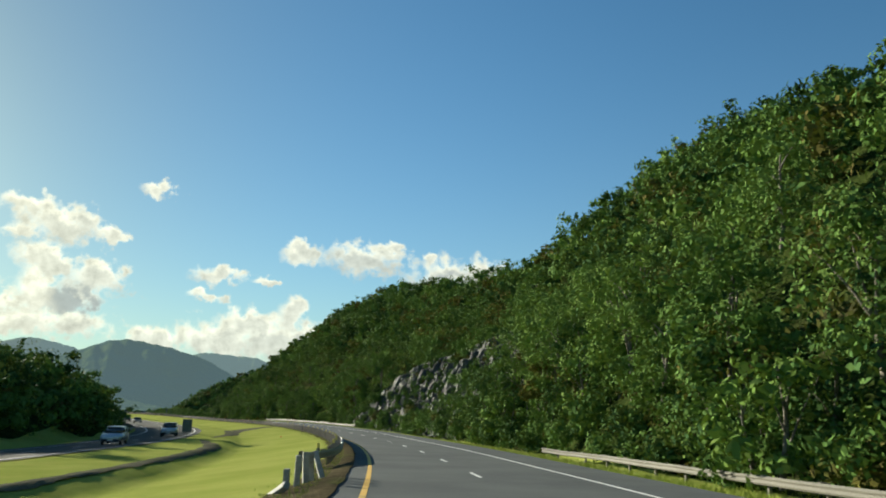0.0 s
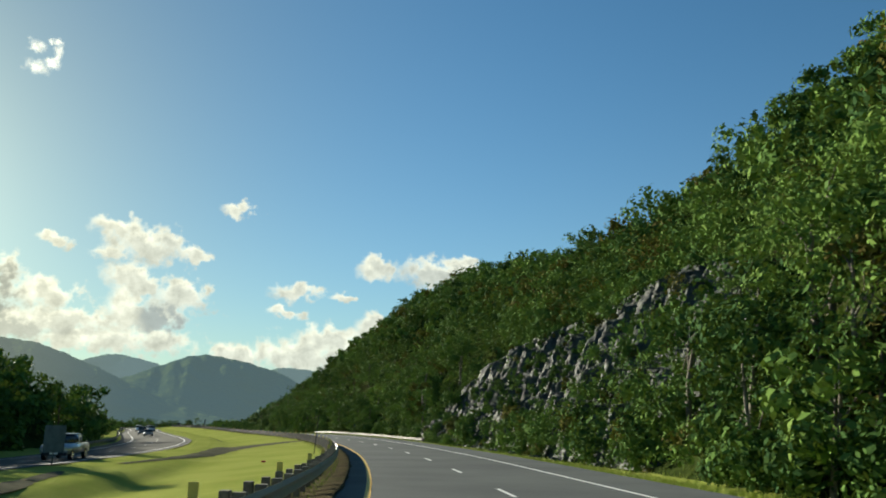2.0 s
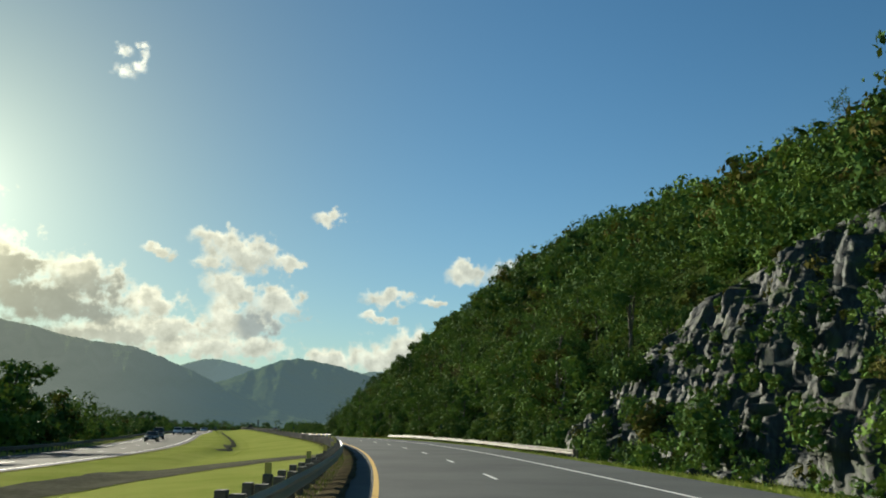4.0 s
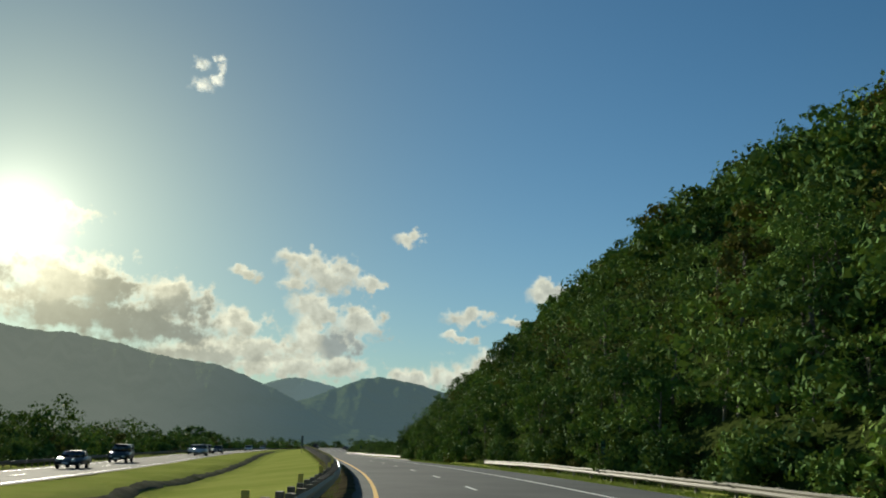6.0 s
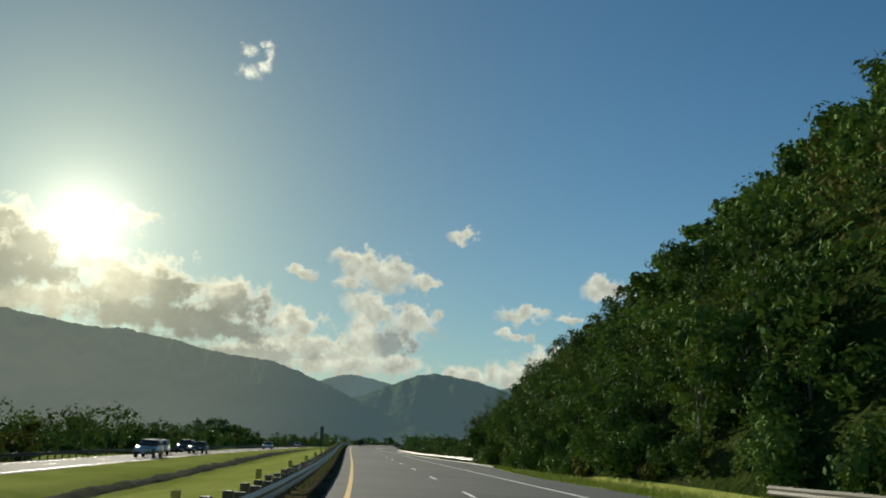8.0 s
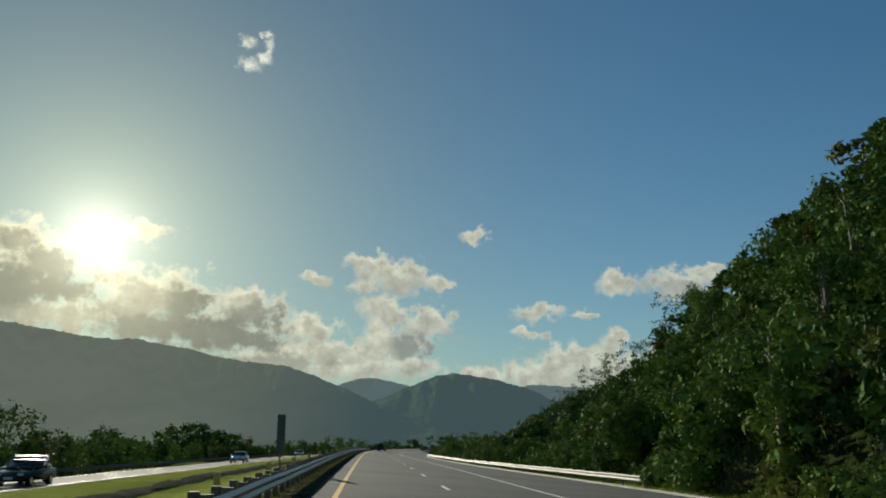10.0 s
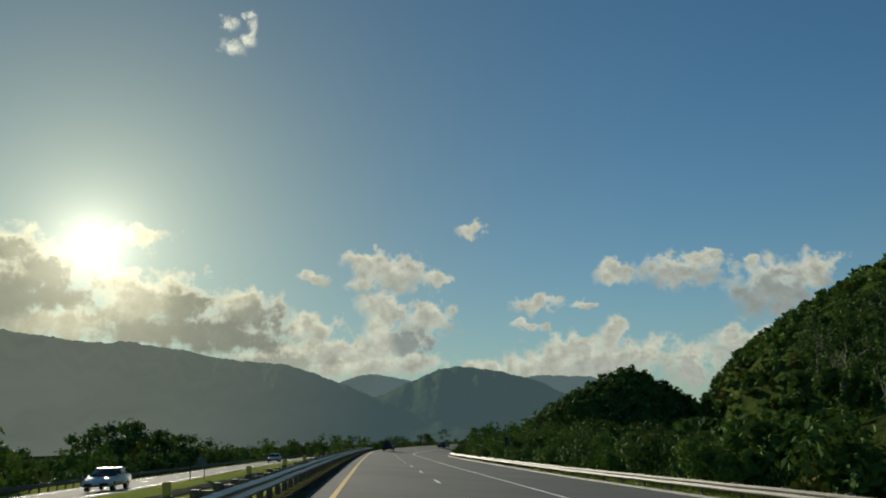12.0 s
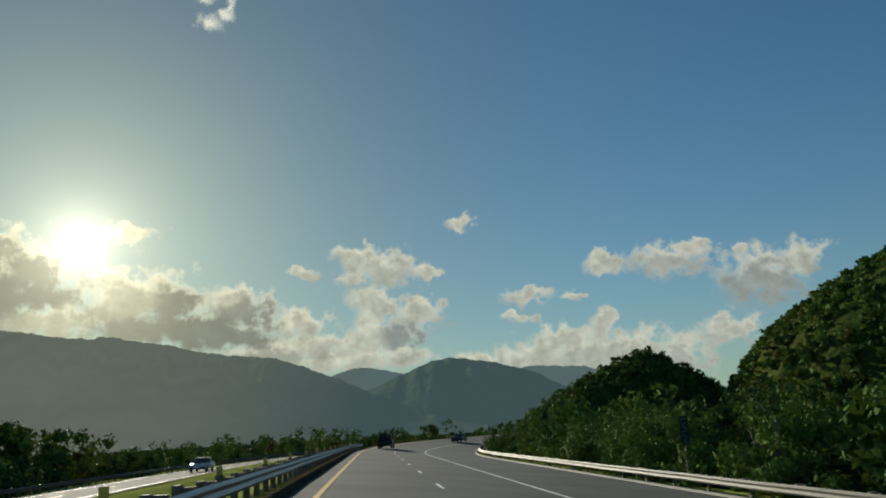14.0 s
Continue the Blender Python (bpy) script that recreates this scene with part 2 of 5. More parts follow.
CLOUD_AT, CLOUD_RIGHT, CLOUD_UP = (-678.2, 1167.0, 534.8), (0.84, 0.54, 0.0), (0.22, -0.36, 0.90)


def build_cloud(n, bsdf, place):
    """Torn mist: clear between the shreds, which scatter sunlight."""
    off = n.vmath("SUBTRACT", place, CLOUD_AT)
    flat = n.add("ShaderNodeCombineXYZ", i_X=n.vmath("DOT_PRODUCT", off, CLOUD_RIGHT), i_Y=n.vmath("DOT_PRODUCT", off, CLOUD_UP)).outputs[0]
    fine, fine_col = n.noise(flat, 0.075, 5.0, 0.55)
    bent = n.vmath("ADD", flat, n.vmath("SCALE", n.vmath("SUBTRACT", fine_col, (0.5, 0.5, 0.5)), scale=22.0))
    cover = None
    for a, b, w, h in ((13, 6, 5, 17), (9, 24, 8, 5), (-15, 12, 9, 7), (-11, -18, 14, 10), (7, -10, 9, 7)):
        near = n.math("SUBTRACT", 1.0, n.vmath("LENGTH", n.vmath("MULTIPLY", n.vmath("SUBTRACT", bent, (a, b, 0)), (0.7 / w, 0.7 / h, 0))))
        cover = near if cover is None else n.math("MAXIMUM", cover, near)
    cover = n.math("ADD", cover, n.math("MULTIPLY", n.math("SUBTRACT", fine, 0.5), 1.7))
    n.put(bsdf, "Base Color", c4(0.93, 0.92, 0.86))
    soft = n.add("ShaderNodeBsdfTranslucent", i_Color=c4(0.95, 0.93, 0.84))
    body = n.add("ShaderNodeMixShader", i_0=0.6, i_1=bsdf.outputs[0], i_2=soft.outputs[0])
    clear = n.add("ShaderNodeBsdfTransparent")
    return n.add("ShaderNodeMixShader", i_0=n.math("MULTIPLY", n.ramp(cover, -0.15, 0.95), 0.52), i_1=clear.outputs[0], i_2=body.outputs[0]).outputs[0]


def plain(colour, vary=0.15, scale=6.0):
    def build(n, bsdf, place):
        a, _ = n.noise(place, scale, 5.0)
        n.put(bsdf, "Base Color", n.mix(n.ramp(a, 0.3, 0.7), colour, tuple(v * (1 - vary) for v in colour[:3]) + (1.0,)))
    return build


M_ASPHALT = material("asphalt", build_asphalt, 0.9, spec=0.3, ior=1.12)
M_OLD_ASPHALT = material("grey_asphalt", speckled(c4(0.072, 0.073, 0.066), c4(0.108, 0.107, 0.094), 40.0, 0.4, 0.4, 0.006), 0.92, spec=0.3, ior=1.10)
M_WHITE = material("white_road_paint", speckled(c4(0.70, 0.70, 0.66), c4(0.82, 0.82, 0.78), 30.0, 1.2, 0.2, 0.003, c4(0.45, 0.45, 0.43)), 0.6)
M_YELLOW = material("yellow_road_paint", speckled(c4(0.62, 0.36, 0.035), c4(0.72, 0.44, 0.06), 30.0, 1.0, 0.2, 0.003, c4(0.40, 0.27, 0.07)), 0.6)
M_GRASS = material("mown_grass", build_grass, 0.95, spec=0.0, ior=1.0)
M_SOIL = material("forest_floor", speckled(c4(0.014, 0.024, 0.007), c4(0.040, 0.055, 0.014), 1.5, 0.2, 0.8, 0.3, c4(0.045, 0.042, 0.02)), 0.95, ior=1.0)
M_BARE = material("bare_dark_soil", speckled(c4(0.090, 0.088, 0.062), c4(0.150, 0.142, 0.100), 4.0, 0.6, 0.8, 0.05, c4(0.06, 0.075, 0.025)), 0.95, ior=1.0)
M_DIRT = material("stony_dirt", speckled(c4(0.045, 0.040, 0.024), c4(0.12, 0.098, 0.058), 5.0, 0.8, 1.0, 0.08, c4(0.09, 0.11, 0.03)), 0.95, ior=1.0)
M_ROCK = material("dark_rock", build_rock, 0.75, spec=0.35)
M_CONCRETE = material("weathered_concrete", speckled(c4(0.035, 0.035, 0.028), c4(0.075, 0.072, 0.056), 5.0, 0.5, 0.7, 0.03, c4(0.045, 0.055, 0.02)), 0.95, spec=0.05)
M_KERB = material("pale_concrete", speckled(c4(0.14, 0.14, 0.125), c4(0.24, 0.235, 0.21), 9.0, 0.5, 0.4, 0.01, c4(0.10, 0.105, 0.08)), 0.85)
M_KM = material("blue_green_sign_sheet", plain(c4(0.006, 0.030, 0.036), 0.3, 3.0), 0.5)
# letter colour is darkened: the thicket's shade is put into it
M_KM_TEXT = material("shade_dimmed_sign_letters", plain(c4(0.035, 0.12, 0.13), 0.2, 5.0), 0.5)
M_STEEL = material("galvanised_steel", speckled(c4(0.112, 0.108, 0.088), c4(0.155, 0.150, 0.124), 18.0, 0.6, 0.15, 0.004, c4(0.105, 0.095, 0.075)), 0.6, ior=1.2)
# lightened copy of the steel: offsets the shade on the median rail's visible side
M_STEEL_LIGHTENED = material("lightened_galvanised_steel", speckled(c4(0.30, 0.325, 0.335), c4(0.38, 0.405, 0.41), 18.0, 0.6, 0.15, 0.004, c4(0.24, 0.25, 0.25)), 0.42, 0.7)
M_POST = material("weathered_post_wood", speckled(c4(0.11, 0.095, 0.075), c4(0.20, 0.175, 0.14), 14.0, 1.5, 0.5, 0.01), 0.85)
# paler copy of the post wood: sunlight on the stray posts put into colour
M_PALE_POST = material("sunlit_pale_post_wood", speckled(c4(0.24, 0.235, 0.21), c4(0.36, 0.35, 0.32), 14.0, 1.5, 0.5, 0.01, c4(0.17, 0.15, 0.12)), 0.85)
M_MARK = material("yellow_reflector", plain(c4(0.62, 0.50, 0.12)), 0.5)
M_BARK = material("pale_bark", speckled(c4(0.07, 0.06, 0.045), c4(0.20, 0.178, 0.145), 8.0, 0.7, 0.7, 0.02), 0.9)
M_LEAF = material("broad_leaves", build_leaf(c4(0.032, 0.076, 0.026), c4(0.091, 0.169, 0.040), c4(0.123, 0.207, 0.050)), 0.75, ior=1.08)
M_LEAF_LIGHT = material("yellowish_leaves", build_leaf(c4(0.078, 0.153, 0.039), c4(0.123, 0.207, 0.046), c4(0.187, 0.252, 0.066)), 0.75, ior=1.08)
M_LEAF_DRY = material("dry_leaves", build_leaf(c4(0.067, 0.072, 0.021), c4(0.097, 0.092, 0.024), c4(0.137, 0.104, 0.040)), 0.8, ior=1.05)
M_WILD = material("wild_grass_blades", build_leaf(c4(0.16, 0.24, 0.030), c4(0.25, 0.31, 0.045), c4(0.32, 0.30, 0.08)), 0.7, ior=1.2)
M_FAR_FOREST = material("distant_forest", build_far_forest, 0.95, ior=1.0)
M_RANGE_NEAR = material("mountain_painted_haze", build_mountain(c4(0.035, 0.057, 0.062)), 1.0, ior=1.0)
M_RANGE_FAR = material("mountain_painted_thick_haze", build_mountain(c4(0.066, 0.098, 0.101)), 1.0, spec=0.0)
M_CLOUD = material("thin_cloud", build_cloud)
M_GLASS = material("dark_car_glass", plain(c4(0.02, 0.025, 0.03)), 0.06, spec=0.8)
M_RUBBER = material("tyre_rubber", plain(c4(0.02, 0.02, 0.02)), 0.85)
M_CHROME = material("bright_metal", plain(c4(0.6, 0.6, 0.6)), 0.25, 0.9)
M_LAMP = material("lamp_glass", plain(c4(0.75, 0.75, 0.72)), 0.15, spec=0.7)
M_TAIL = material("red_lamp_glass", plain(c4(0.35, 0.02, 0.015)), 0.2, spec=0.6)
M_TRIM = material("black_plastic", plain(c4(0.025, 0.025, 0.027)), 0.6)
M_SIGN = material("dark_sign_sheet", plain(c4(0.10, 0.13, 0.15), 0.3, 3.0), 0.5, 0.3)
M_RED = material("red_plastic", plain(c4(0.45, 0.03, 0.02)), 0.5)
PAINTS = {name: material(name + "_car_paint", plain(col, 0.06, 1.0), 0.28, met, 0.6) for name, col, met in (
    ("silver", c4(0.50, 0.51, 0.52), 0.6), ("white", c4(0.75, 0.75, 0.74), 0.0), ("dark_grey", c4(0.06, 0.065, 0.07), 0.4), ("black", c4(0.02, 0.02, 0.022), 0.2))}

# ---- the road's line: s metres along the camera's way, d metres to its right ----
HEADING = [(-80, -7.5), (-20, -1.6), (6.8, 0.91), (34.3, 3.01), (62.4, 6.2), (90.6, 9.34), (118.8, 12.4), (146.8, 15.55), (174.6, 18.39), (202.1, 20.88),
           (229.6, 23.29), (257.5, 24.59), (285.9, 25.0), (314.2, 25.28), (342.1, 25.19), (384.0, 25.0), (480.0, 24.8), (500.0, 20.5),
           (540.0, 5.0), (600.0, -18.0), (720.0, -50.0)]
LEVEL = [(-80, 1.2), (0, -0.04), (41.2, -0.84), (83.6, -1.38), (125.8, -1.59), (167.7, -1.70), (208.9, -1.89), (250.5, -2.08), (293.0, -2.14),
         (335.2, -2.16), (376.6, -2.31), (440.0, -2.75), (500.0, -3.15), (600.0, -3.0), (720.0, -3.0)]
BANK = [(-80, -0.008), (30, -0.008), (84, 0.004), (195, 0.030), (236, 0.02), (306, -0.05), (348, -0.08), (390, -0.10), (720, -0.10)]
LANE = [(-80, 2.9), (25, 2.95), (84, 3.1), (195, 3.4), (236, 2.95), (306, 2.45), (370, 2.3), (410, 2.1), (720, 2.1)]       # the dashed line's d
GENTLE = [(-80, 1.0), (170, 1.0), (200, 0.94), (235, 0.94), (270, 1.06), (300, 1.06), (332, 1.05), (345, 0.97), (355, 0.75), (366, 0.30), (400, 0.25), (720, 0.25)]      # how steep the hill's foot is
OTHER = [(-80, -21.0), (70, -20.3), (110, -17.9), (150, -16.4), (190, -16.6), (235, -17.7), (285, -17.9), (320, -17.2), (352, -15.5), (390, -14.7), (430, -15.2), (500, -15.0), (720, -15.0)]   # the other road's near edge
CREST = [(-80, 86), (20, 63), (60, 55), (85, 55), (105, 60), (125, 69), (145, 65), (165, 42), (190, 34), (225, 46), (250, 45), (275, 48), (300, 50), (320, 49), (335, 42), (345, 34),
         (354, 26), (362, 17), (370, 1.5), (400, 1.0), (440, 0.8), (720, 1.0)]      # how high the hill stands
# the washed-out ditch in the median: s, d and width of each run of bare soil
DITCHES = [[(-60, -13.2, 0.9), (20, -13.0, 0.8), (40, -13.2, 0.9), (56, -13.2, 1.0), (74, -12.9, 1.5), (84, -13.2, 1.6), (92, -14.6, 1.1), (100, -15.6, 0.6)],
           [(108, -15.0, 0.5), (116, -14.0, 1.3), (126, -12.5, 1.8), (140, -11.9, 2.2), (150, -11.0, 3.6), (157, -9.0, 5.0), (161.5, -6.2, 5.0), (164.5, -2.8, 4.0)],
           [(196, -12.6, 0.5), (206, -11.6, 1.0), (216, -12.4, 0.9), (226, -11.7, 0.8), (250, -11.9, 0.75), (276, -11.9, 0.8), (318, -12.3, 0.9), (420, -12.0, 0.6)]]
SHOULDER = [(-80, 6.3), (276, 6.3), (304, 10.2), (720, 10.2)]      # from the dashed line to the right edge of the asphalt
STEP = 1.0
S = np.arange(-80.0, 721.0, STEP)


def smooth(table, s, width=12):
    x, y = np.array(table, float).T
    fine = np.interp(np.arange(-130.0, 771.0), x, y)
    fine = np.convolve(np.pad(fine, width, mode="edge"), np.ones(2 * width + 1) / (2 * width + 1), "valid")
    return np.interp(s, np.arange(-130.0, 771.0), fine)


TURN = np.radians(smooth(HEADING, S, 8))
I0 = int(np.argmin(np.abs(S)))
mid = (TURN[1:] + TURN[:-1]) / 2
LX = np.concatenate([[0], np.cumsum(-np.sin(mid) * STEP)])
LY = np.concatenate([[0], np.cumsum(np.cos(mid) * STEP)])
LX, LY = LX - LX[I0], LY - LY[I0]


def lane(s):
    return smooth(LANE, s)


def shoulder(s):
    return smooth(SHOULDER, s)


def bank(s):
    return smooth(BANK, s)


def spot(s, d):
    """x, y of a place on the plan."""
    s, d = np.asarray(s, float), np.asarray(d, float)
    a, x, y = np.interp(s, S, TURN), np.interp(s, S, LX), np.interp(s, S, LY)
    return x + d * np.cos(a), y + d * np.sin(a)


def wobble(x, y, size, seed=0.0):
    """Smooth cheap noise in -1..1, for arrays."""
    out = 0
    for k, (fx, fy, ph) in enumerate(((1.0, 0.31, 0.3), (-0.42, 0.93, 1.7), (0.71, -0.77, 4.1), (1.9, 1.1, 2.2), (-1.3, 2.1, 5.3), (2.9, -1.7, 0.9))):
        out = out + np.sin((x * fx + y * fy) / size * 2.1 + ph + seed * (k + 1)) / (1 + 0.5 * k)
    return out / 2.6


def ground_z(s, d):
    """The height of the land at s, d."""
    s, d = np.broadcast_arrays(np.asarray(s, float), np.asarray(d, float))
    c, b, o, base = lane(s), bank(s), smooth(OTHER, s), smooth(LEVEL, s)
    right_edge, left_edge = c + shoulder(s), c - 4.7
    toe = 14.1 + 0.9 * wobble(s, s * 0.0, 23.0)
    # left: fall to the ditch, rise to the other road, then the plain
    z_left, ditch, bank_top = b * left_edge - 0.04, -11.2, -12.9 - 0.4 * wobble(s, s * 0.0, 9.0)
    floor = np.interp(s, [92, 118, 175, 205], [-1.35, -0.98, -0.98, -1.35])
    z = np.where(d < left_edge, z_left + (left_edge - d) / (left_edge - ditch) * (floor - z_left), b * d)
    z = np.where(d < ditch, floor + np.clip((ditch - d) / (ditch - bank_top), 0, 1) * (-0.80 - floor), z)
    z = np.where(d < bank_top, -0.80 + (bank_top - d) / (bank_top - o) * -0.02, z)
    z = np.where(d < o, -0.82 - 0.05 * (o - d), z)
    z = np.where(d < o - 12, -1.42 - 0.13 * np.minimum(o - 12 - d, 14) * np.clip((s - 215) / 60, 0, 1), z)
    spur = 13.0 * np.exp(-(np.maximum(np.maximum(s - 200, 130 - s), 0) / 40) ** 2) * np.clip((-33 - d) / 30, 0, 1) ** 0.8 * np.clip((148 + d) / 70, 0, 1)
    z = z + np.where(d < o - 12, spur + 0.5 * wobble(s, d, 11.0), 0)
    # right: verge, then the hillside
    z_right = b * right_edge - 0.05
    z = np.where(d > right_edge, z_right + np.minimum(d - right_edge, 3.2) * -np.interp(s, [180, 230], [0.13, 0.04]), z)
    rise = np.maximum(d - toe, 0)
    slope = smooth(GENTLE, s) * rise + 0.09 * np.sqrt(rise) * wobble(s, d, 9.0) + 1.6 * wobble(s, d, 31.0, 2.0) * np.clip(rise / 15, 0, 1)
    crest = smooth(CREST, s)
    hill = slope * crest / (slope ** 4 + crest ** 4 + 1e-6) ** 0.25
    hill = np.where(rise > 0, np.maximum(hill, 0), 0) * np.clip(rise / 2.0, 0, 1) * np.clip((133 - d) / 30, 0.0, 1)
    # where the rock is cut back the earth lies behind it
    cut = np.clip((s - 98) / 5, 0, 1) * np.clip((173 - s) / 5, 0, 1) * np.clip((d - 13.5) / 1.0, 0, 1) * np.clip((26 - d) / 2.5, 0, 1)
    hill = np.maximum(hill - 7.5 * cut, np.where(cut > 0, 0, hill))
    return base + z + np.where(d > right_edge, hill, 0)


# ---- mesh helpers ----


def mesh_of(name, verts, faces, materials, smooth_shade=False, slots=None):
    """A mesh from arrays of corners and quads (or a list of faces)."""
    me = bpy.data.meshes.new(name)
    verts = np.asarray(verts, np.float32)
    if isinstance(faces, np.ndarray):
        me.vertices.add(len(verts))
        me.vertices.foreach_set("co", verts.ravel())
        k = faces.shape[1]
        me.loops.add(faces.size)
        me.loops.foreach_set("vertex_index", faces.ravel().astype(np.int32))
        me.polygons.add(len(faces))
        me.polygons.foreach_set("loop_start", np.arange(0, faces.size, k, dtype=np.int32))
        if slots is not None:
            me.polygons.foreach_set("material_index", np.asarray(slots, np.int32))
        me.update(calc_edges=True)
    else:
        me.from_pydata(verts.tolist(), [], faces)
    for mat in materials:
        me.materials.append(mat)
    if smooth_shade:
        me.polygons.foreach_set("use_smooth", np.ones(len(me.polygons), bool))
    return me


def from_bm(name, bm, mat, smooth_shade=False):
    bmesh.ops.recalc_face_normals(bm, faces=bm.faces)
    me = bpy.data.meshes.new(name)
    bm.to_mesh(me)
    bm.free()
    me.materials.append(mat)
    if smooth_shade:
        me.polygons.foreach_set("use_smooth", np.ones(len(me.polygons), bool))
    return me


def part(name, mesh, parent, label="", place=None):
    ob = new(name, mesh)
    ob.parent = parent
    if place is not None:
        ob.matrix_basis = place
    return tagged(ob, label)


def grid_faces(rows, cols):
    i = np.arange((rows - 1) * (cols - 1))
    a = i // (cols - 1) * cols + i % (cols - 1)
    return np.stack([a, a + cols, a + cols + 1, a + 1], 1)


def strip(name, s0, s1, d_of, mat, lift, step=2.0, height=None):
    """A ribbon along the road: d_of gives the d of each line across, lift its height above the ground or road."""
    s = np.linspace(s0, s1, max(2, int(round((s1 - s0) / step)) + 1))
    cols = d_of(s)
    verts = []
    for d in cols:
        x, y = spot(s, d)
        z = smooth(LEVEL, s) + (bank(s) * d if height is None else height(s, d)) + lift
        verts.append(np.stack([x, y, z], 1))
    verts = np.stack(verts, 1).reshape(-1, 3)
    return mesh_of(name, verts, grid_faces(len(s), len(cols)), [mat])


def box(bm, x0, x1, y0, y1, z0, z1, bevel=0.0):
    made = bmesh.ops.create_cube(bm, size=1.0)["verts"]
    for v in made:
        v.co = Vector((x0 + (v.co.x + 0.5) * (x1 - x0), y0 + (v.co.y + 0.5) * (y1 - y0), z0 + (v.co.z + 0.5) * (z1 - z0)))
    if bevel:
        bmesh.ops.bevel(bm, geom=list({e for v in made for e in v.link_edges}), offset=bevel, segments=1, affect="EDGES")
    return made


def box_mesh(name, size, mat, bevel=0.01, centre=(0, 0, 0)):
    bm = bmesh.new()
    (w, l, h), (x, y, z) = size, centre
    box(bm, x - w / 2, x + w / 2, y - l / 2, y + l / 2, z - h / 2, z + h / 2, bevel)
    return from_bm(name, bm, mat)


def at_spot(s, d, z=None, turn=0.0):
    x, y = spot(s, d)
    h = float(ground_z(s, d)) if z is None else z
    return pose(float(x), float(y), h, 0, 0, math.degrees(float(np.interp(s, S, TURN))) + turn)


# ---- ground: one sheet, fine along the road, coarse out to the horizon ----
def build_ground():
    d_left = np.concatenate([[-150, -120, -95, -80, -68, -58, -50, -44, -39, -35], np.arange(-32, -1.9, 0.75)])
    d_mid = np.array([-1.6, -1.2, -0.4, 2, 5, 7, 8, 8.6, 9.0, 9.4, 9.8])
    d_right = np.concatenate([np.arange(10.2, 16, 0.6), np.arange(16, 40, 2.0), np.arange(40, 131, 5.0)])
    d = np.concatenate([d_left, d_mid, d_right])
    s = np.arange(-78.0, 640.1, 2.0)
    ss, dd = np.meshgrid(s, d, indexing="ij")
    # on the inner side of the last bend the sheet stays short of the bend's centre
    dd = np.where((ss > 470) & (dd > 60), 60 + (dd - 60) * np.clip((520 - ss) / 50, 0.12, 1), dd)
    x, y = spot(ss.ravel(), dd.ravel())
    z = ground_z(ss.ravel(), dd.ravel())
    under = (dd.ravel() > lane(ss.ravel()) - 4.5) & (dd.ravel() < lane(ss.ravel()) + shoulder(ss.ravel()) - 0.2)
    o = smooth(OTHER, ss.ravel())
    under |= (dd.ravel() < o - 0.3) & (dd.ravel() > o - 11)
    z = np.where(under, z - 0.22, z)
    near = np.stack([x, y, z], 1)
    faces = grid_faces(len(s), len(d))
    fd = dd.ravel()[faces].mean(1)
    fs = ss.ravel()[faces].mean(1)
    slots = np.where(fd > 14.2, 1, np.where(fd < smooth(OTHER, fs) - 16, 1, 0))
    ring_r = np.array([0, 300, 600, 900, 1300, 1900, 2800, 4900.0])
    ring_a = np.linspace(0, 2 * np.pi, 49)[:-1]
    far = [(-60 + r * math.cos(a), 250 + r * math.sin(a), -7.0 - 0.001 * r) for r in ring_r for a in ring_a]
    k, base = len(ring_a), len(near)
    ring_faces = np.array([(base + i * k + j, base + i * k + (j + 1) % k, base + (i + 1) * k + (j + 1) % k, base + (i + 1) * k + j)
                           for i in range(len(ring_r) - 1) for j in range(k)])
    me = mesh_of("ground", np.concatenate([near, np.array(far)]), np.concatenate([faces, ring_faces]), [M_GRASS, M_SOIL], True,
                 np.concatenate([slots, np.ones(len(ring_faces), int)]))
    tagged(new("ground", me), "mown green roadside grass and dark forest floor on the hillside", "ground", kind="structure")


build_ground()

# ---- the two carriageways ----
END = 640.0
road = tagged(new("road", strip("road", -78, END, lambda s: [lane(s) - 4.6, lane(s) - 3.0, lane(s), lane(s) + 3.5, lane(s) + shoulder(s)], M_ASPHALT, 0.0)),
              "dark grey asphalt carriageway with two lanes and shoulders", "road", kind="structure")


def other_z(s, d):
    o = smooth(OTHER, s)
    return -0.80 - 0.05 * (o - d)


tagged(new("opposite_road", strip("opposite_road", -78, END, lambda s: [smooth(OTHER, s) - 11, smooth(OTHER, s) - 5, smooth(OTHER, s)], M_OLD_ASPHALT, 0.0, height=other_z)),
       "paler worn asphalt carriageway of the opposite direction", "road", kind="structure")
for name, off, mat, label in (("left_edge_line", -3.65, M_YELLOW, "solid yellow painted edge line"), ("right_edge_line", 3.65, M_WHITE, "solid white painted edge line")):
    tagged(new(name, strip(name, -78, END, lambda s: [lane(s) + off - 0.075, lane(s) + off + 0.075], mat, 0.006)), label, "road marking", kind="structure")
for name, off, mat in (("opposite_edge_line", -1.0, M_WHITE), ("opposite_far_line", -9.0, M_WHITE)):
    tagged(new(name, strip(name, -78, END, lambda s: [smooth(OTHER, s) + off - 0.07, smooth(OTHER, s) + off + 0.07], mat, 0.006, height=other_z)),
           "solid painted edge line on worn asphalt", "road marking", kind="structure")
DASH_PHASE = 3.0
for k in range(-5, 52):
    s0 = DASH_PHASE + 12.192 * k
    if s0 < 620:
        tagged(new("lane_dash", strip("lane_dash", s0, s0 + 3.05, lambda s: [lane(s) - 0.06, lane(s) + 0.06], M_WHITE, 0.006, 1.0)),
               "white painted lane dash on asphalt", "road marking", "lane dashes")
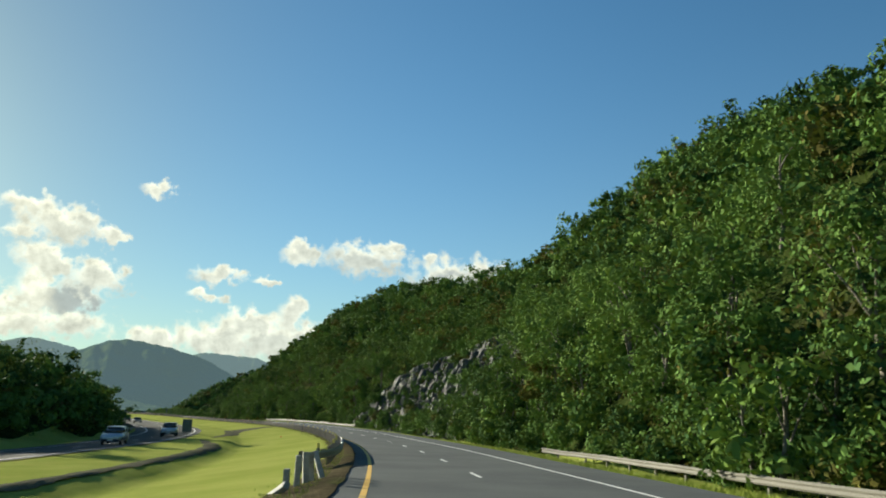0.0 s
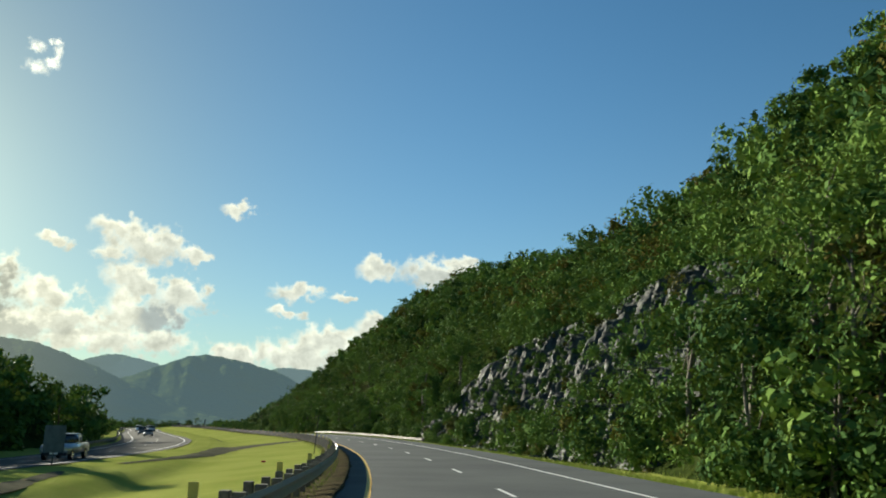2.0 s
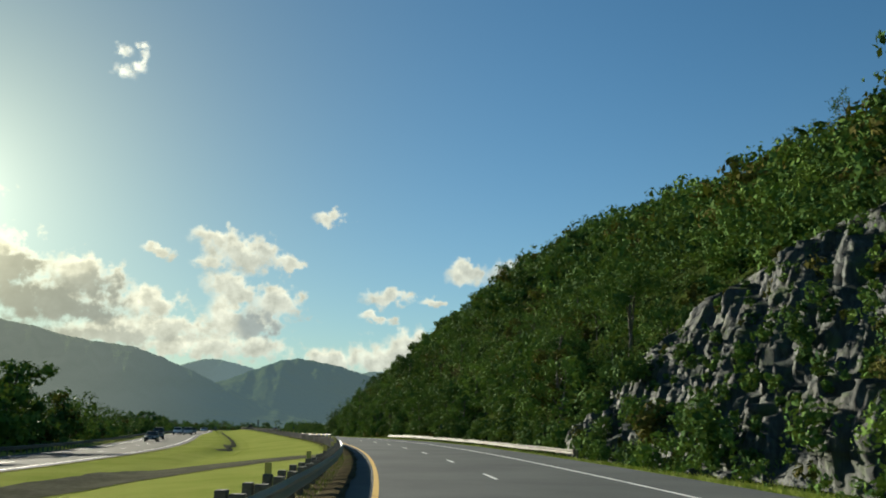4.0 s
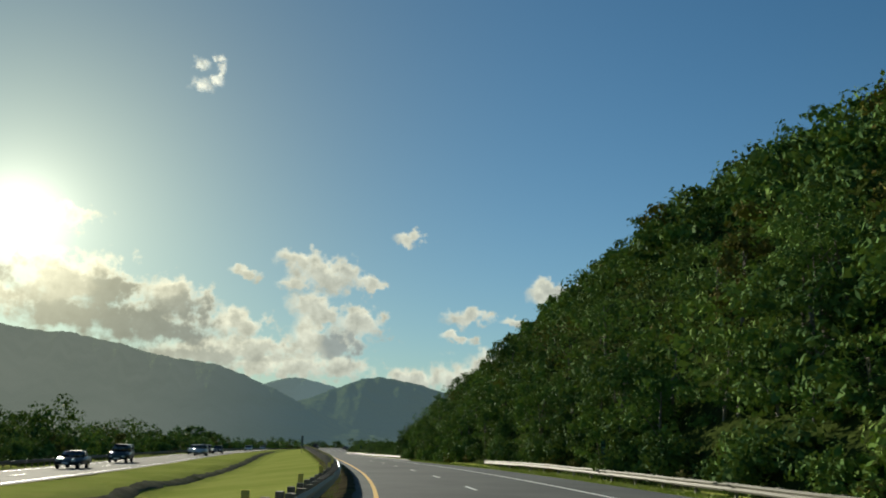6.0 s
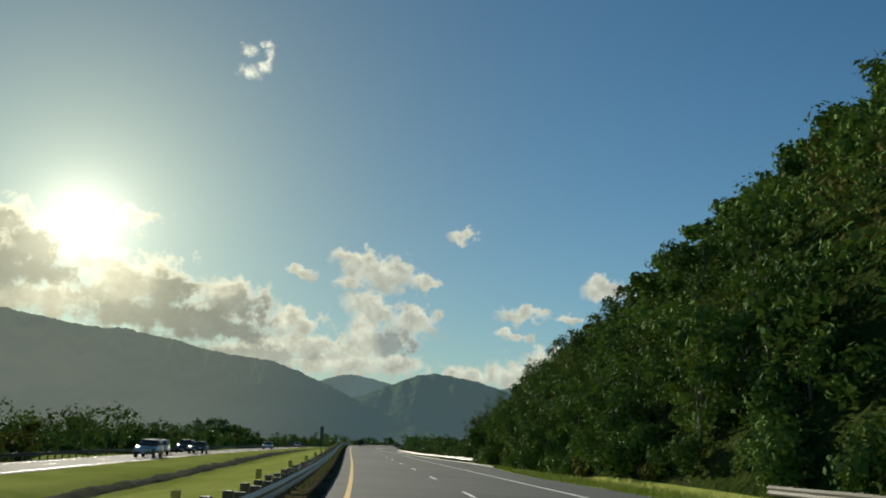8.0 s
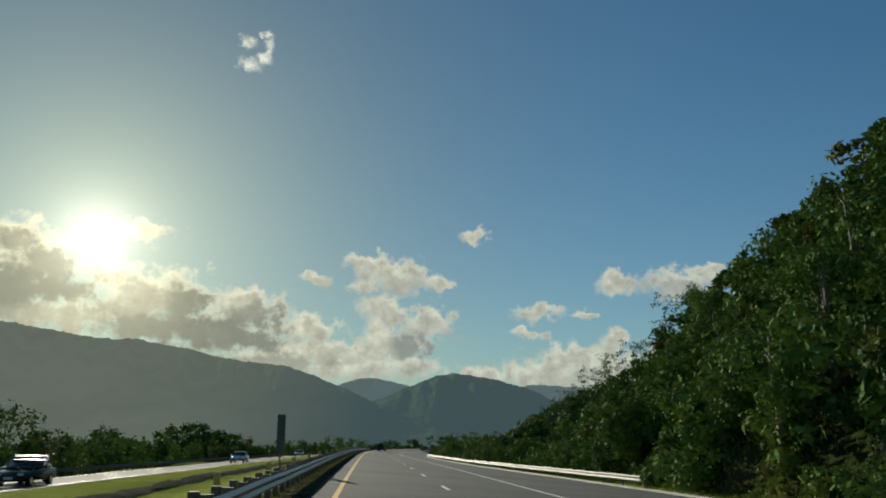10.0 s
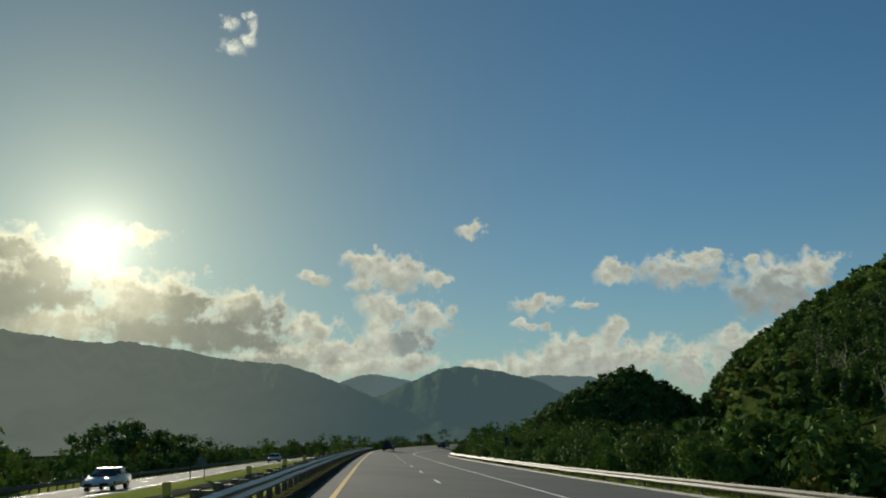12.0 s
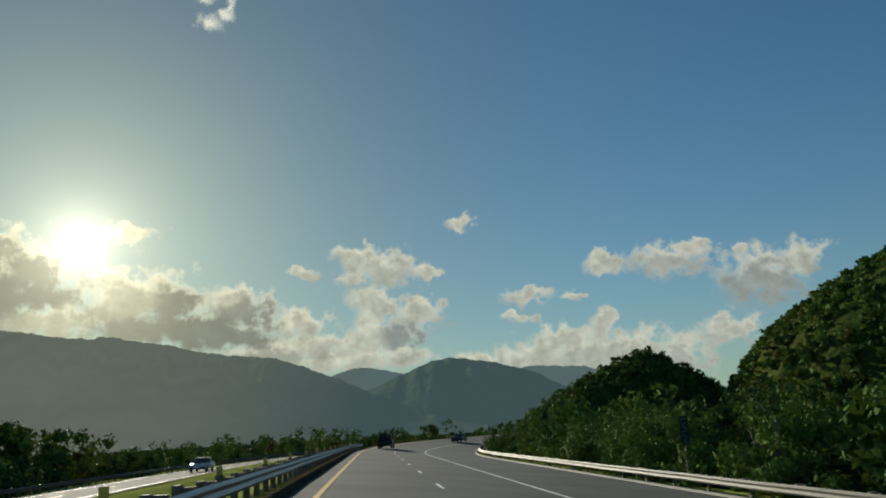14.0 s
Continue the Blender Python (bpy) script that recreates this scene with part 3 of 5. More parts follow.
for k in range(-5, 46):
    s0 = 5.0 + 12.192 * k
    tagged(new("lane_dash", strip("lane_dash", s0, s0 + 3.05, lambda s: [smooth(OTHER, s) - 5.06, smooth(OTHER, s) - 4.94], M_WHITE, 0.006, 1.0, other_z)),
           "white painted lane dash on asphalt", "road marking", "opposite lane dashes")


def edge_height(s, d):
    return ground_z(s, d) - smooth(LEVEL, s)


tagged(new("dirt_strip", strip("dirt_strip", -78, END, lambda s: [lane(s) - 5.9 + 0.25 * wobble(s, s, 5.0), lane(s) - 5.5, lane(s) - 5.0, lane(s) - 4.65, lane(s) - 4.34 + 0.10 * wobble(s, s, 2.0)],
       M_DIRT, 0.03, 1.0, edge_height)), "strip of stony brown dirt under the guardrail", "dirt", kind="structure")


def ditch_run(path):
    """A ribbon of bare soil laid over the ground along s, d, with ragged edges."""
    way = np.array(path, float)
    length = np.concatenate([[0], np.cumsum(np.hypot(np.diff(way[:, 0]), np.diff(way[:, 1])))])
    u = np.arange(0, length[-1], 0.5)
    sd = np.stack([np.interp(u, length, way[:, k]) for k in range(3)], 1)
    core = np.ones(13) / 13
    for k in range(3):
        sd[:, k] = np.convolve(np.pad(sd[:, k], 6, mode="edge"), core, "valid")
    ds, dd = np.gradient(sd[:, 0]), np.gradient(sd[:, 1])
    size = np.hypot(ds, dd)
    verts = []
    for f in (-0.5, -0.25, 0.0, 0.25, 0.5):
        rag = 0.22 * wobble(u, u * 0.3 + 9 * f, 2.6) + 0.10 * wobble(u, u + 5 * f, 0.8)
        off = sd[:, 2] * f + rag * np.minimum(1, sd[:, 2])
        s, d = sd[:, 0] + off * dd / size, sd[:, 1] - off * ds / size
        x, y = spot(s, d)
        verts.append(np.stack([x, y, ground_z(s, d) + (0.06 if abs(f) < 0.4 else 0.02)], 1))
    me = mesh_of("bare_ditch", np.stack(verts, 1).reshape(-1, 3), grid_faces(len(u), 5), [M_BARE])
    tagged(new("bare_ditch", me), "dark bare soil along the washed-out ditch in the median", "ditch", kind="structure")


for run in DITCHES:
    ditch_run(run)

# ---- distant ranges ----


def mountain_range(name, ridge, reach, mat, label, seed, depth=0.35):
    """A range round the valley: ridge heights in degrees by azimuth, at a distance of reach metres."""
    az = np.arange(ridge[0][0], ridge[-1][0] + 0.01, 0.12)
    top = np.interp(az, *np.array(ridge, float).T)
    top = top + 0.05 * wobble(az, az * 0.3, 1.6, seed) + 0.045 * wobble(az, az, 0.45, seed) + 0.022 * wobble(az, az * 0.0, 0.13, seed)
    far = np.linspace(-1, 1, 33)
    verts = []
    for f in far:
        r = reach * (1 + depth * f)
        form = np.maximum(0, 1 - abs(f) ** 1.25)
        gully = 1 + (0.16 * wobble(az * 40 + 20 * f, az * 0 + f * 60, 46.0, seed) + 0.07 * wobble(az * 40, az * 0 + f * 90, 17.0, seed)) * min(1, abs(f) * 3)
        h = np.tan(np.radians(top)) * reach * form * gully
        a = np.radians(az)
        verts.append(np.stack([-60 - r * np.sin(a), 200 + r * np.cos(a), h - 8.0], 1))
    verts = np.stack(verts, 0).reshape(-1, 3)
    tagged(new(name, mesh_of(name, verts, grid_faces(len(far), len(az)), [mat], True)), label, "mountains", kind="structure")


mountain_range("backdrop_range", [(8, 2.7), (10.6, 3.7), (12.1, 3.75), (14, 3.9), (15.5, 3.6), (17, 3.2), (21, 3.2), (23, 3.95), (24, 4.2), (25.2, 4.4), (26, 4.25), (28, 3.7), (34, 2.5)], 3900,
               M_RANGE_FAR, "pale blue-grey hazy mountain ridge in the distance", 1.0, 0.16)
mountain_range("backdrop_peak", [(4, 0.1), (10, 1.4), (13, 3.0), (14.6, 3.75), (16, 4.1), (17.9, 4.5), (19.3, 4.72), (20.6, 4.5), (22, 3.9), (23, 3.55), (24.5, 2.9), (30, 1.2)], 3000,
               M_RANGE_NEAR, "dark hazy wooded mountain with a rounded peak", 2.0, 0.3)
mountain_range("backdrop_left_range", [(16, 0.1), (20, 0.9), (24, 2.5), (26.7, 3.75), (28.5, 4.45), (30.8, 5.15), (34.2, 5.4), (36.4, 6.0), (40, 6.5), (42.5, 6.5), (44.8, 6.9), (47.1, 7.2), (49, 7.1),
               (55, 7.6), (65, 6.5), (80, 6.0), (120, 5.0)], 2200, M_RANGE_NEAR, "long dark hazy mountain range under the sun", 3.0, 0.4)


def far_hill(name, x, y, height, rx, right, ry, power, label, seed):
    u, v = np.meshgrid(np.linspace(-1.25, 1.25, 81), np.linspace(-1.25, 1.25, 81), indexing="ij")
    r = np.sqrt(u ** 2 + v ** 2)
    px, py = x + np.where(u < 0, u * rx, u * right), y + v * ry
    h = height * np.maximum(0, 1 - r) ** power * (1 + 0.07 * wobble(px, py, rx * 0.35, seed) * np.clip(r * 2, 0, 1)) + np.where(r < 1, 2.2 * wobble(px, py, 11.0, seed) + 1.4 * wobble(px, py, 4.0, seed), 0)
    h = h - 9 * np.clip(r - 0.95, 0, 1)
    verts = np.stack([px, py, h - 6], -1).reshape(-1, 3)
    tagged(new(name, mesh_of(name, verts, grid_faces(81, 81), [M_FAR_FOREST], True)), label, "hill", kind="structure")
    return lambda qx, qy: height * max(0.0, 1 - math.hypot((qx - x) / (rx if qx < x else right), (qy - y) / ry)) ** power - 6


far_cone = far_hill("wooded_hill", -171, 906, 47, 87, 64, 85, 0.81, "steep wooded hill with a rounded top in the valley", 1.0)
far_slope = far_hill("wooded_mountainside", 112, 868, 138, 237, 324, 216, 0.52, "high wooded mountainside rising beyond the valley", 2.0)

# ---- plants ----


LEAF_SHARE, LEAF_SIZE = 0.64, 1.17      # thinner or denser foliage everywhere


def leaf_quads(rng, centres, radii, count, size, flat=0.75, upward=0.12):
    """Small kite-shaped leaf sprays on the skin of clumps, and fewer, broader ones inside them: corners and quads."""
    count, size = int(count * LEAF_SHARE), size * LEAF_SIZE
    pick = rng.choice(len(centres), count, p=radii ** 2 / (radii ** 2).sum())
    out = rng.normal(size=(count, 3))
    out /= np.linalg.norm(out, axis=1)[:, None]
    inner = rng.random(count) < 0.14
    shell = np.where(inner, rng.uniform(0.1, 0.6, count), rng.uniform(0.62, 1.10, count) ** 0.7)
    pos = centres[pick] + out * (radii[pick] * shell)[:, None] * np.array([1, 1, flat])
    nrm = out + rng.normal(size=(count, 3)) * 0.36 + np.array([0, 0, upward])
    nrm /= np.linalg.norm(nrm, axis=1)[:, None]
    u = np.cross(nrm, rng.normal(size=(count, 3)))
    u /= np.linalg.norm(u, axis=1)[:, None]
    v = np.cross(nrm, u)
    k = (size * rng.uniform(0.55, 1.45, count) * np.where(inner, 1.7, 1.0))[:, None]
    u, v = u * k, v * k * rng.uniform(0.35, 0.7, count)[:, None]
    bend = nrm * k * rng.uniform(-0.15, 0.25, count)[:, None]
    verts = np.stack([pos - u, pos - v * 0.9 + bend, pos + u, pos + v + bend], 1).reshape(-1, 3)
    faces = np.arange(count * 4).reshape(-1, 4)
    return verts, faces


def tube(points, radii, sides=6):
    verts, faces = [], []
    for (p, r) in zip(points, radii):
        for k in range(sides):
            a = 2 * math.pi * k / sides
            verts.append((p[0] + r * math.cos(a), p[1] + r * math.sin(a), p[2]))
    for i in range(len(points) - 1):
        for k in range(sides):
            a, b = i * sides + k, i * sides + (k + 1) % sides
            faces.append((a, b, b + sides, a + sides))
    return verts, faces


def tree_kind(seed, height, width, clumps, leaves, leaf, crown_from, mat, limb_count=5):
    """One sort of tree: a mesh for the trunk with its limbs, and one for the crown."""
    rng = np.random.default_rng(seed)
    lean = rng.uniform(-0.08, 0.08, 2)
    knots = [(lean[0] * z + 0.12 * math.sin(z * 1.1 + seed), lean[1] * z + 0.12 * math.cos(z * 0.9 + seed), z) for z in np.linspace(0, height * 0.8, 7)]
    verts, faces = tube(knots, np.linspace(0.16, 0.05, 7) * height / 7)
    centres, radii = [], []
    for k in range(clumps):
        t = rng.uniform(crown_from, 0.98)
        a = rng.uniform(0, 2 * math.pi)
        spread = width * 0.5 * math.sin(math.pi * (0.18 + 0.75 * (1 - t))) ** 0.7 * rng.uniform(0.35, 1.0)
        centres.append((spread * math.cos(a), spread * math.sin(a), height * t * 0.93))
        radii.append(width * rng.uniform(0.09, 0.19))
    centres, radii = np.array(centres), np.array(radii)
    for k in range(min(limb_count, clumps)):
        start, tip = np.array(knots[2 + k % 4]), centres[k]
        way = [tuple(start + (tip - start) * f + np.array([0, 0, 0.25 * math.sin(f * math.pi)])) for f in (0, 0.35, 0.7, 1.0)]
        lv, lf = tube(way, np.array([0.07, 0.05, 0.035, 0.015]) * height / 7, 5)
        faces += [tuple(i + len(verts) for i in f) for f in lf]
        verts += lv
    trunk = mesh_of("trunk", np.array(verts), faces, [M_BARK], True)
    cv, cf = leaf_quads(rng, centres, radii, leaves, leaf)
    crown = mesh_of("crown", cv, cf, [mat])
    return trunk, crown, height, width


def shrub_kind(seed, height, width, leaves, leaf, mat):
    rng = np.random.default_rng(seed)
    n = 9
    a = rng.uniform(0, 6.28, n)
    r = rng.uniform(0, width * 0.36, n)
    centres = np.stack([r * np.cos(a), r * np.sin(a), rng.uniform(0.15, 0.75, n) * height], 1)
    v, f = leaf_quads(rng, centres, rng.uniform(0.16, 0.30, n) * width, leaves, leaf, 0.85)
    v[:, 2] = np.maximum(v[:, 2], 0.02)
    return mesh_of("shrub", v, f, [mat]), height, width


def twig_tree_kind(seed, height, mat):
    """A slender tree that forks three times, with loose sprays of leaves along its outer twigs."""
    rng = np.random.default_rng(seed)
    verts, faces, sprays = [], [], []

    def shoot(start, way, length, radius, level):
        steps = 4
        points = [np.array(start)]
        for k in range(steps):
            way = way + rng.normal(0, 0.12, 3) + np.array([0, 0, 0.05 if level < 2 else -0.12])
            way = way / np.linalg.norm(way)
            points.append(points[-1] + way * length / steps)
        lv, lf = tube([tuple(q) for q in points], np.linspace(radius, radius * 0.45, steps + 1), 5 if level < 2 else 3)
        faces.extend(tuple(i + len(verts) for i in f) for f in lf)
        verts.extend(lv)
        if level == 3:
            for q in points[1:]:
                for k in range(3):
                    sprays.append((q + rng.normal(0, 0.10, 3), way))
            return
        for k in range((4, 4, 4)[level]):
            f = rng.uniform(0.45, 1.0)
            j = min(steps, 1 + int(f * (steps - 0.01)))
            side = way + rng.normal(0, 0.62, 3) * np.array([1, 1, 0.6])
            shoot(points[j], side / np.linalg.norm(side), length * rng.uniform(0.5, 0.75), radius * 0.5, level + 1)

    shoot((0, 0, 0), np.array([0.05, 0.0, 1.0]), height * 0.46, 0.09, 0)
    trunk = mesh_of("trunk", np.array(verts), faces, [M_BARK], True)
    at, way = np.array([q for q, _ in sprays]), np.array([w for _, w in sprays])
    u = way + rng.normal(0, 0.7, way.shape) + np.array([0, 0, -0.3])
    u = u / np.linalg.norm(u, axis=1)[:, None]
    v = np.cross(u, rng.normal(size=u.shape))
    v = v / np.linalg.norm(v, axis=1)[:, None] * 0.05
    u = u * rng.uniform(0.12, 0.26, len(u))[:, None]
    quads = np.stack([at - u * 0.2, at + u * 0.4 - v, at + u, at + u * 0.4 + v], 1).reshape(-1, 3)
    crown = mesh_of("crown", quads, np.arange(len(quads)).reshape(-1, 4), [mat])
    return trunk, crown, height, height * 0.8


TREES = [
    ("broadleaf_tree", tree_kind(1, 8.5, 6.5, 24, 3500, 0.128, 0.20, M_LEAF), "dense dark green broadleaf tree on the slope"),
    ("broadleaf_tree", tree_kind(2, 7.0, 6.0, 22, 3300, 0.125, 0.15, M_LEAF), "rounded green broadleaf tree with a pale trunk"),
    ("broadleaf_tree", tree_kind(3, 10.0, 6.5, 26, 3600, 0.128, 0.22, M_LEAF), "tall green broadleaf tree with uneven crown"),
    ("broadleaf_tree", tree_kind(4, 7.5, 5.5, 24, 3600, 0.105, 0.25, M_LEAF_LIGHT), "yellowish green broadleaf tree catching the sun"),
    ("broadleaf_tree", tree_kind(5, 9.0, 6.0, 25, 3600, 0.11, 0.30, M_LEAF_LIGHT), "light green tree with a pale forked trunk"),
    ("broadleaf_tree", tree_kind(6, 6.5, 5.0, 18, 2300, 0.15, 0.25, M_LEAF_DRY), "brownish green half-dry tree"),
    ("thin_tree", twig_tree_kind(7, 8.0, M_LEAF), "thin open-crowned tree with bare twigs showing"),
    ("bushy_tree", tree_kind(8, 7.5, 6.5, 24, 1900, 0.15, 0.10, M_LEAF), "dark bushy tree with foliage down to the ground"),
    ("bushy_tree", tree_kind(9, 6.5, 6.5, 22, 1800, 0.15, 0.08, M_LEAF), "low rounded bushy tree in the roadside woods"),
    ("bushy_tree", tree_kind(10, 7.0, 5.5, 20, 1450, 0.18, 0.12, M_LEAF_LIGHT), "light green bushy tree at the wood's edge"),
    ("bushy_tree", tree_kind(18, 7.5, 6.5, 20, 1250, 0.215, 0.10, M_LEAF), "dark bushy tree beyond the roadside"),
    ("bushy_tree", tree_kind(19, 6.5, 6.5, 19, 1200, 0.215, 0.08, M_LEAF), "low rounded bushy tree beyond the roadside"),
]
SHRUBS = [
    ("shrub", shrub_kind(11, 2.2, 3.0, 700, 0.115, M_LEAF), "dense green shrub at the foot of the slope"),
    ("shrub", shrub_kind(12, 1.6, 2.6, 600, 0.10, M_LEAF_LIGHT), "low yellowish green shrub beside the verge"),
    ("shrub", shrub_kind(13, 2.8, 3.2, 780, 0.12, M_LEAF), "tangled green shrub hung with creepers"),
    ("shrub", shrub_kind(14, 1.2, 2.2, 380, 0.12, M_LEAF_DRY), "low brownish shrub in dry grass"),
]


def put_tree(kind, x, y, z, turn, scale, group):
    name, (trunk, crown, h, w), label = TREES[kind]
    m = pose(x, y, z, 0, 0, turn) @ Matrix.Diagonal((scale, scale, scale, 1))
    root = tagged(new(name), label, "tree", group)
    root.empty_display_size = 0.2
    root.matrix_basis = m
    part("trunk", trunk, root)
    part("crown", crown, root)
    return root


def put_shrub(kind, x, y, z, turn, scale, group):
    name, (me, h, w), label = SHRUBS[kind]
    ob = tagged(new(name, me), label, "shrub", group)
    ob.matrix_basis = pose(x, y, z, 0, 0, turn) @ Matrix.Diagonal((scale, scale, scale, 1))
    return ob


ROCK_S0, ROCK_S1 = 96.0, 174.0


def rock_top(s):
    """Height of the bare rock above the road, along s."""
    return np.interp(s, [96, 102, 112, 125, 140, 152, 162, 169, 174], [5, 13, 15.5, 15, 14, 13.5, 11.5, 7.5, 2.0])


def forest(name, spots, leaves, leaf, mats, label, seed, size=(5.0, 8.0)):
    """Closed growth, too much to count: all in one mesh. Spots are x, y, z and a factor on the size."""
    rng = np.random.default_rng(seed)
    vs, fs, ms, ts, base = [], [], [], [], 0
    for x, y, z, k in spots:
        big = rng.uniform(0.7, 1.25)
        h, w = rng.uniform(*size) * k * big, rng.uniform(4.0, 6.5) * size[1] / 8.0 * k * big
        n = 11
        a = rng.uniform(0, 6.28, n)
        up = rng.uniform(0.25, 0.92, n)
        r = rng.uniform(0.15, 0.48, n) * w * np.sin(np.pi * (0.12 + 0.80 * (1 - up))) ** 0.6
        centres = np.stack([x + r * np.cos(a), y + r * np.sin(a), z + h * up], 1)
        v, f = leaf_quads(rng, centres, rng.uniform(0.15, 0.28, n) * w, int(leaves * big ** 2), leaf)
        vs.append(v)
        fs.append(f + base)
        ms.append(np.full(len(f), rng.choice(len(mats), p=[0.74, 0.16, 0.10])))
        ts.append(np.full(len(f), rng.random()))
        base += len(v)
    me = mesh_of(name, np.concatenate(vs), np.concatenate(fs), mats, False, np.concatenate(ms))
    me.attributes.new("tree", "FLOAT", "FACE").data.foreach_set("value", np.concatenate(ts).astype(np.float32))
    tagged(new(name, me), label, "forest", kind="stuff")


def land(s, d, sink, k=1.0):
    """A spot for forest(): x, y, height of the ground less sink, and the factor on the size."""
    x, y = spot(s, d)
    return float(x), float(y), float(ground_z(s, d)) - sink, k


LEAVES = [M_LEAF, M_LEAF_LIGHT, M_LEAF_DRY]
rng = np.random.default_rng(5)
# trees at the foot of the hill
made = 0
while made < 74:
    s, d = rng.uniform(-10, 358), 15.5 + abs(rng.normal(0, 1)) * 8
    if ROCK_S0 + 2 < s < ROCK_S1 - 4 and d < 29:
        continue
    if s < 1.75 * d - 16:
        continue
    kind = int(rng.choice(7, p=[0.24, 0.2, 0.2, 0.13, 0.1, 0.07, 0.06]))
    small = float(np.interp(s, [285, 330, 350], [1.0, 0.6, 0.35]))
    x, y, z, _ = land(s, d, 0.5)
    put_tree(kind, x, y, z, rng.uniform(0, 360), rng.uniform(0.65, 1.1) * small, "hillside trees")
    made += 1
# thin open trees against the sky where the hill runs out
for s, d, k in ((371, 21, 0.85), (374, 22.5, 0.9), (372, 25, 1.0), (369, 24, 0.95), (367, 27, 1.1), (376, 26, 0.9), (364, 24, 1.0), (362, 28, 1.1), (359, 26, 1.0), (357, 30, 1.1), (353, 29, 0.95), (355, 31.5, 1.0), (180, 46, 1.1), (184, 48, 1.0)):
    x, y, z, _ = land(s, d, 0.3)
    put_tree(6, x, y, z, s * 37.0, k, "hillside trees")
# closed growth where the hill runs down to the road's last cut
for k in range(26):
    s, d = rng.uniform(290, 350), rng.uniform(14.6, 23)
    x, y, z, _ = land(s, d, 0.6)
    put_tree(int(rng.choice([0, 1, 2, 7, 8])), x, y, z, rng.uniform(0, 360), rng.uniform(0.5, 0.8) * float(np.interp(s, [310, 345], [1.0, 0.55])), "hillside trees")
# light green trees with pale trunks stand out before the rock cut
for s, d, kind, k in ((72, 17.5, 4, 1.15), (80, 19, 3, 1.2), (88, 18, 4, 1.05), (64, 20, 3, 1.3), (93, 22, 4, 1.1), (56, 18, 4, 1.2), (76, 25, 3, 1.25), (48, 17, 3, 1.0)):
    x, y, z, _ = land(s, d, 0.4)
    put_tree(kind, x, y, z, s * 23.0, k, "hillside trees")
# bushy growth down to the verge
made = 0
while made < 100:
    s, d = rng.uniform(-5, 350), rng.uniform(14.5, 19.8)
    if ROCK_S0 < s < ROCK_S1:
        continue
    x, y, z, _ = land(s, d, 0.6)
    small = float(np.interp(s, [285, 330, 350], [1.0, 0.65, 0.45]))
    put_tree(int(rng.choice([7, 8, 9], p=[0.45, 0.4, 0.15])), x, y, z, rng.uniform(0, 360), rng.uniform(0.35, 0.95) * small, "hillside trees")
    made += 1
# shrubs along the verge
for k in range(165):
    s = rng.uniform(-8, 362)
    d = rng.uniform(14.1, 16.0) if s < 60 or s > 150 else rng.uniform(12.9, 15.9) + (0.9 if ROCK_S0 < s < ROCK_S1 else 0)
    x, y, z, _ = land(s, d, 0.15)
    kind = int(rng.choice(4, p=[0.4, 0.2, 0.3, 0.1]))
    put_shrub(kind, x, y, z, rng.uniform(0, 360), rng.uniform(0.4, 0.8) if 118 < s < 168 else rng.uniform(0.7, 1.35), "verge shrubs")
# growth behind the last guardrail: the nearest as trees and shrubs, the rest as one thicket
for k in range(75):
    s = rng.uniform(372, 500)
    d = float(lane(np.array([s]))[0]) + 12.6 + abs(rng.normal(0, 1)) * 3.0
    x, y, z, _ = land(s, d, 0.8)
    kind = int(rng.choice([7, 8, 9, 6], p=[0.4, 0.35, 0.18, 0.07]))
    put_tree(kind, x, y, z, rng.uniform(0, 360), rng.uniform(0.40, 0.64) * float(np.interp(s, [380, 420], [0.62, 1.0])), "trees behind the guardrail")
for s, d, k in ((462, 15.0, 0.75), (466, 16.0, 0.82), (471, 15.4, 0.72)):
    x, y, z, _ = land(s, d, 0.6)
    put_tree(9, x, y, z, s * 11.0, k, "trees behind the guardrail")
for k in range(110):
    s = rng.uniform(290, 520) if k < 60 else rng.uniform(385, 450)
    d = float(lane(np.array([s]))[0]) + rng.uniform(11.9, 14.5)
    x, y, z, _ = land(s, d, 0.2)
    put_shrub(int(rng.choice(4, p=[0.45, 0.1, 0.4, 0.05])), x, y, z, rng.uniform(0, 360), rng.uniform(0.6, 1.1), "shrubs behind the guardrail")
spots = []
for k in range(260):
    s = rng.uniform(362, 570)
    spots.append(land(s, 16.0 + abs(rng.normal(0, 1)) * 11 + max(0, s - 500) * 0.05, 0.9, rng.uniform(0.75, 1.1) * float(np.interp(s, [380, 420], [0.65, 1.0]))))
forest("valley_thicket", spots, 300, 0.21, LEAVES, "dense low green thicket behind the guardrail", 25, (3.4, 4.6))
# trees and bushes beyond the other road
for k in range(34):
    s = rng.uniform(90, 250) if k < 16 else rng.uniform(270, 600)
    o = float(smooth(OTHER, s))
    d = o - 15 - abs(rng.normal(0, 1)) * (5 if s > 260 else 18)
    x, y, z, _ = land(s, d, 0.8)
    put_tree(int(rng.choice([10, 11, 9, 6], p=[0.45, 0.35, 0.1, 0.1])), x, y, z, rng.uniform(0, 360), rng.uniform(0.5, 0.75) if s > 250 else rng.uniform(1.0, 1.4), "trees beyond the other road")
spots = []
for k in range(390):
    s = rng.uniform(40, 250) if k < 220 else rng.uniform(245, 640)
    o = float(smooth(OTHER, s))
    spots.append(land(s, o - 14.5 - abs(rng.normal(0, 1)) * (9 if s > 260 else 17), 0.9, rng.uniform(0.5, 0.8) if s > 250 else rng.uniform(0.75, 1.05)))
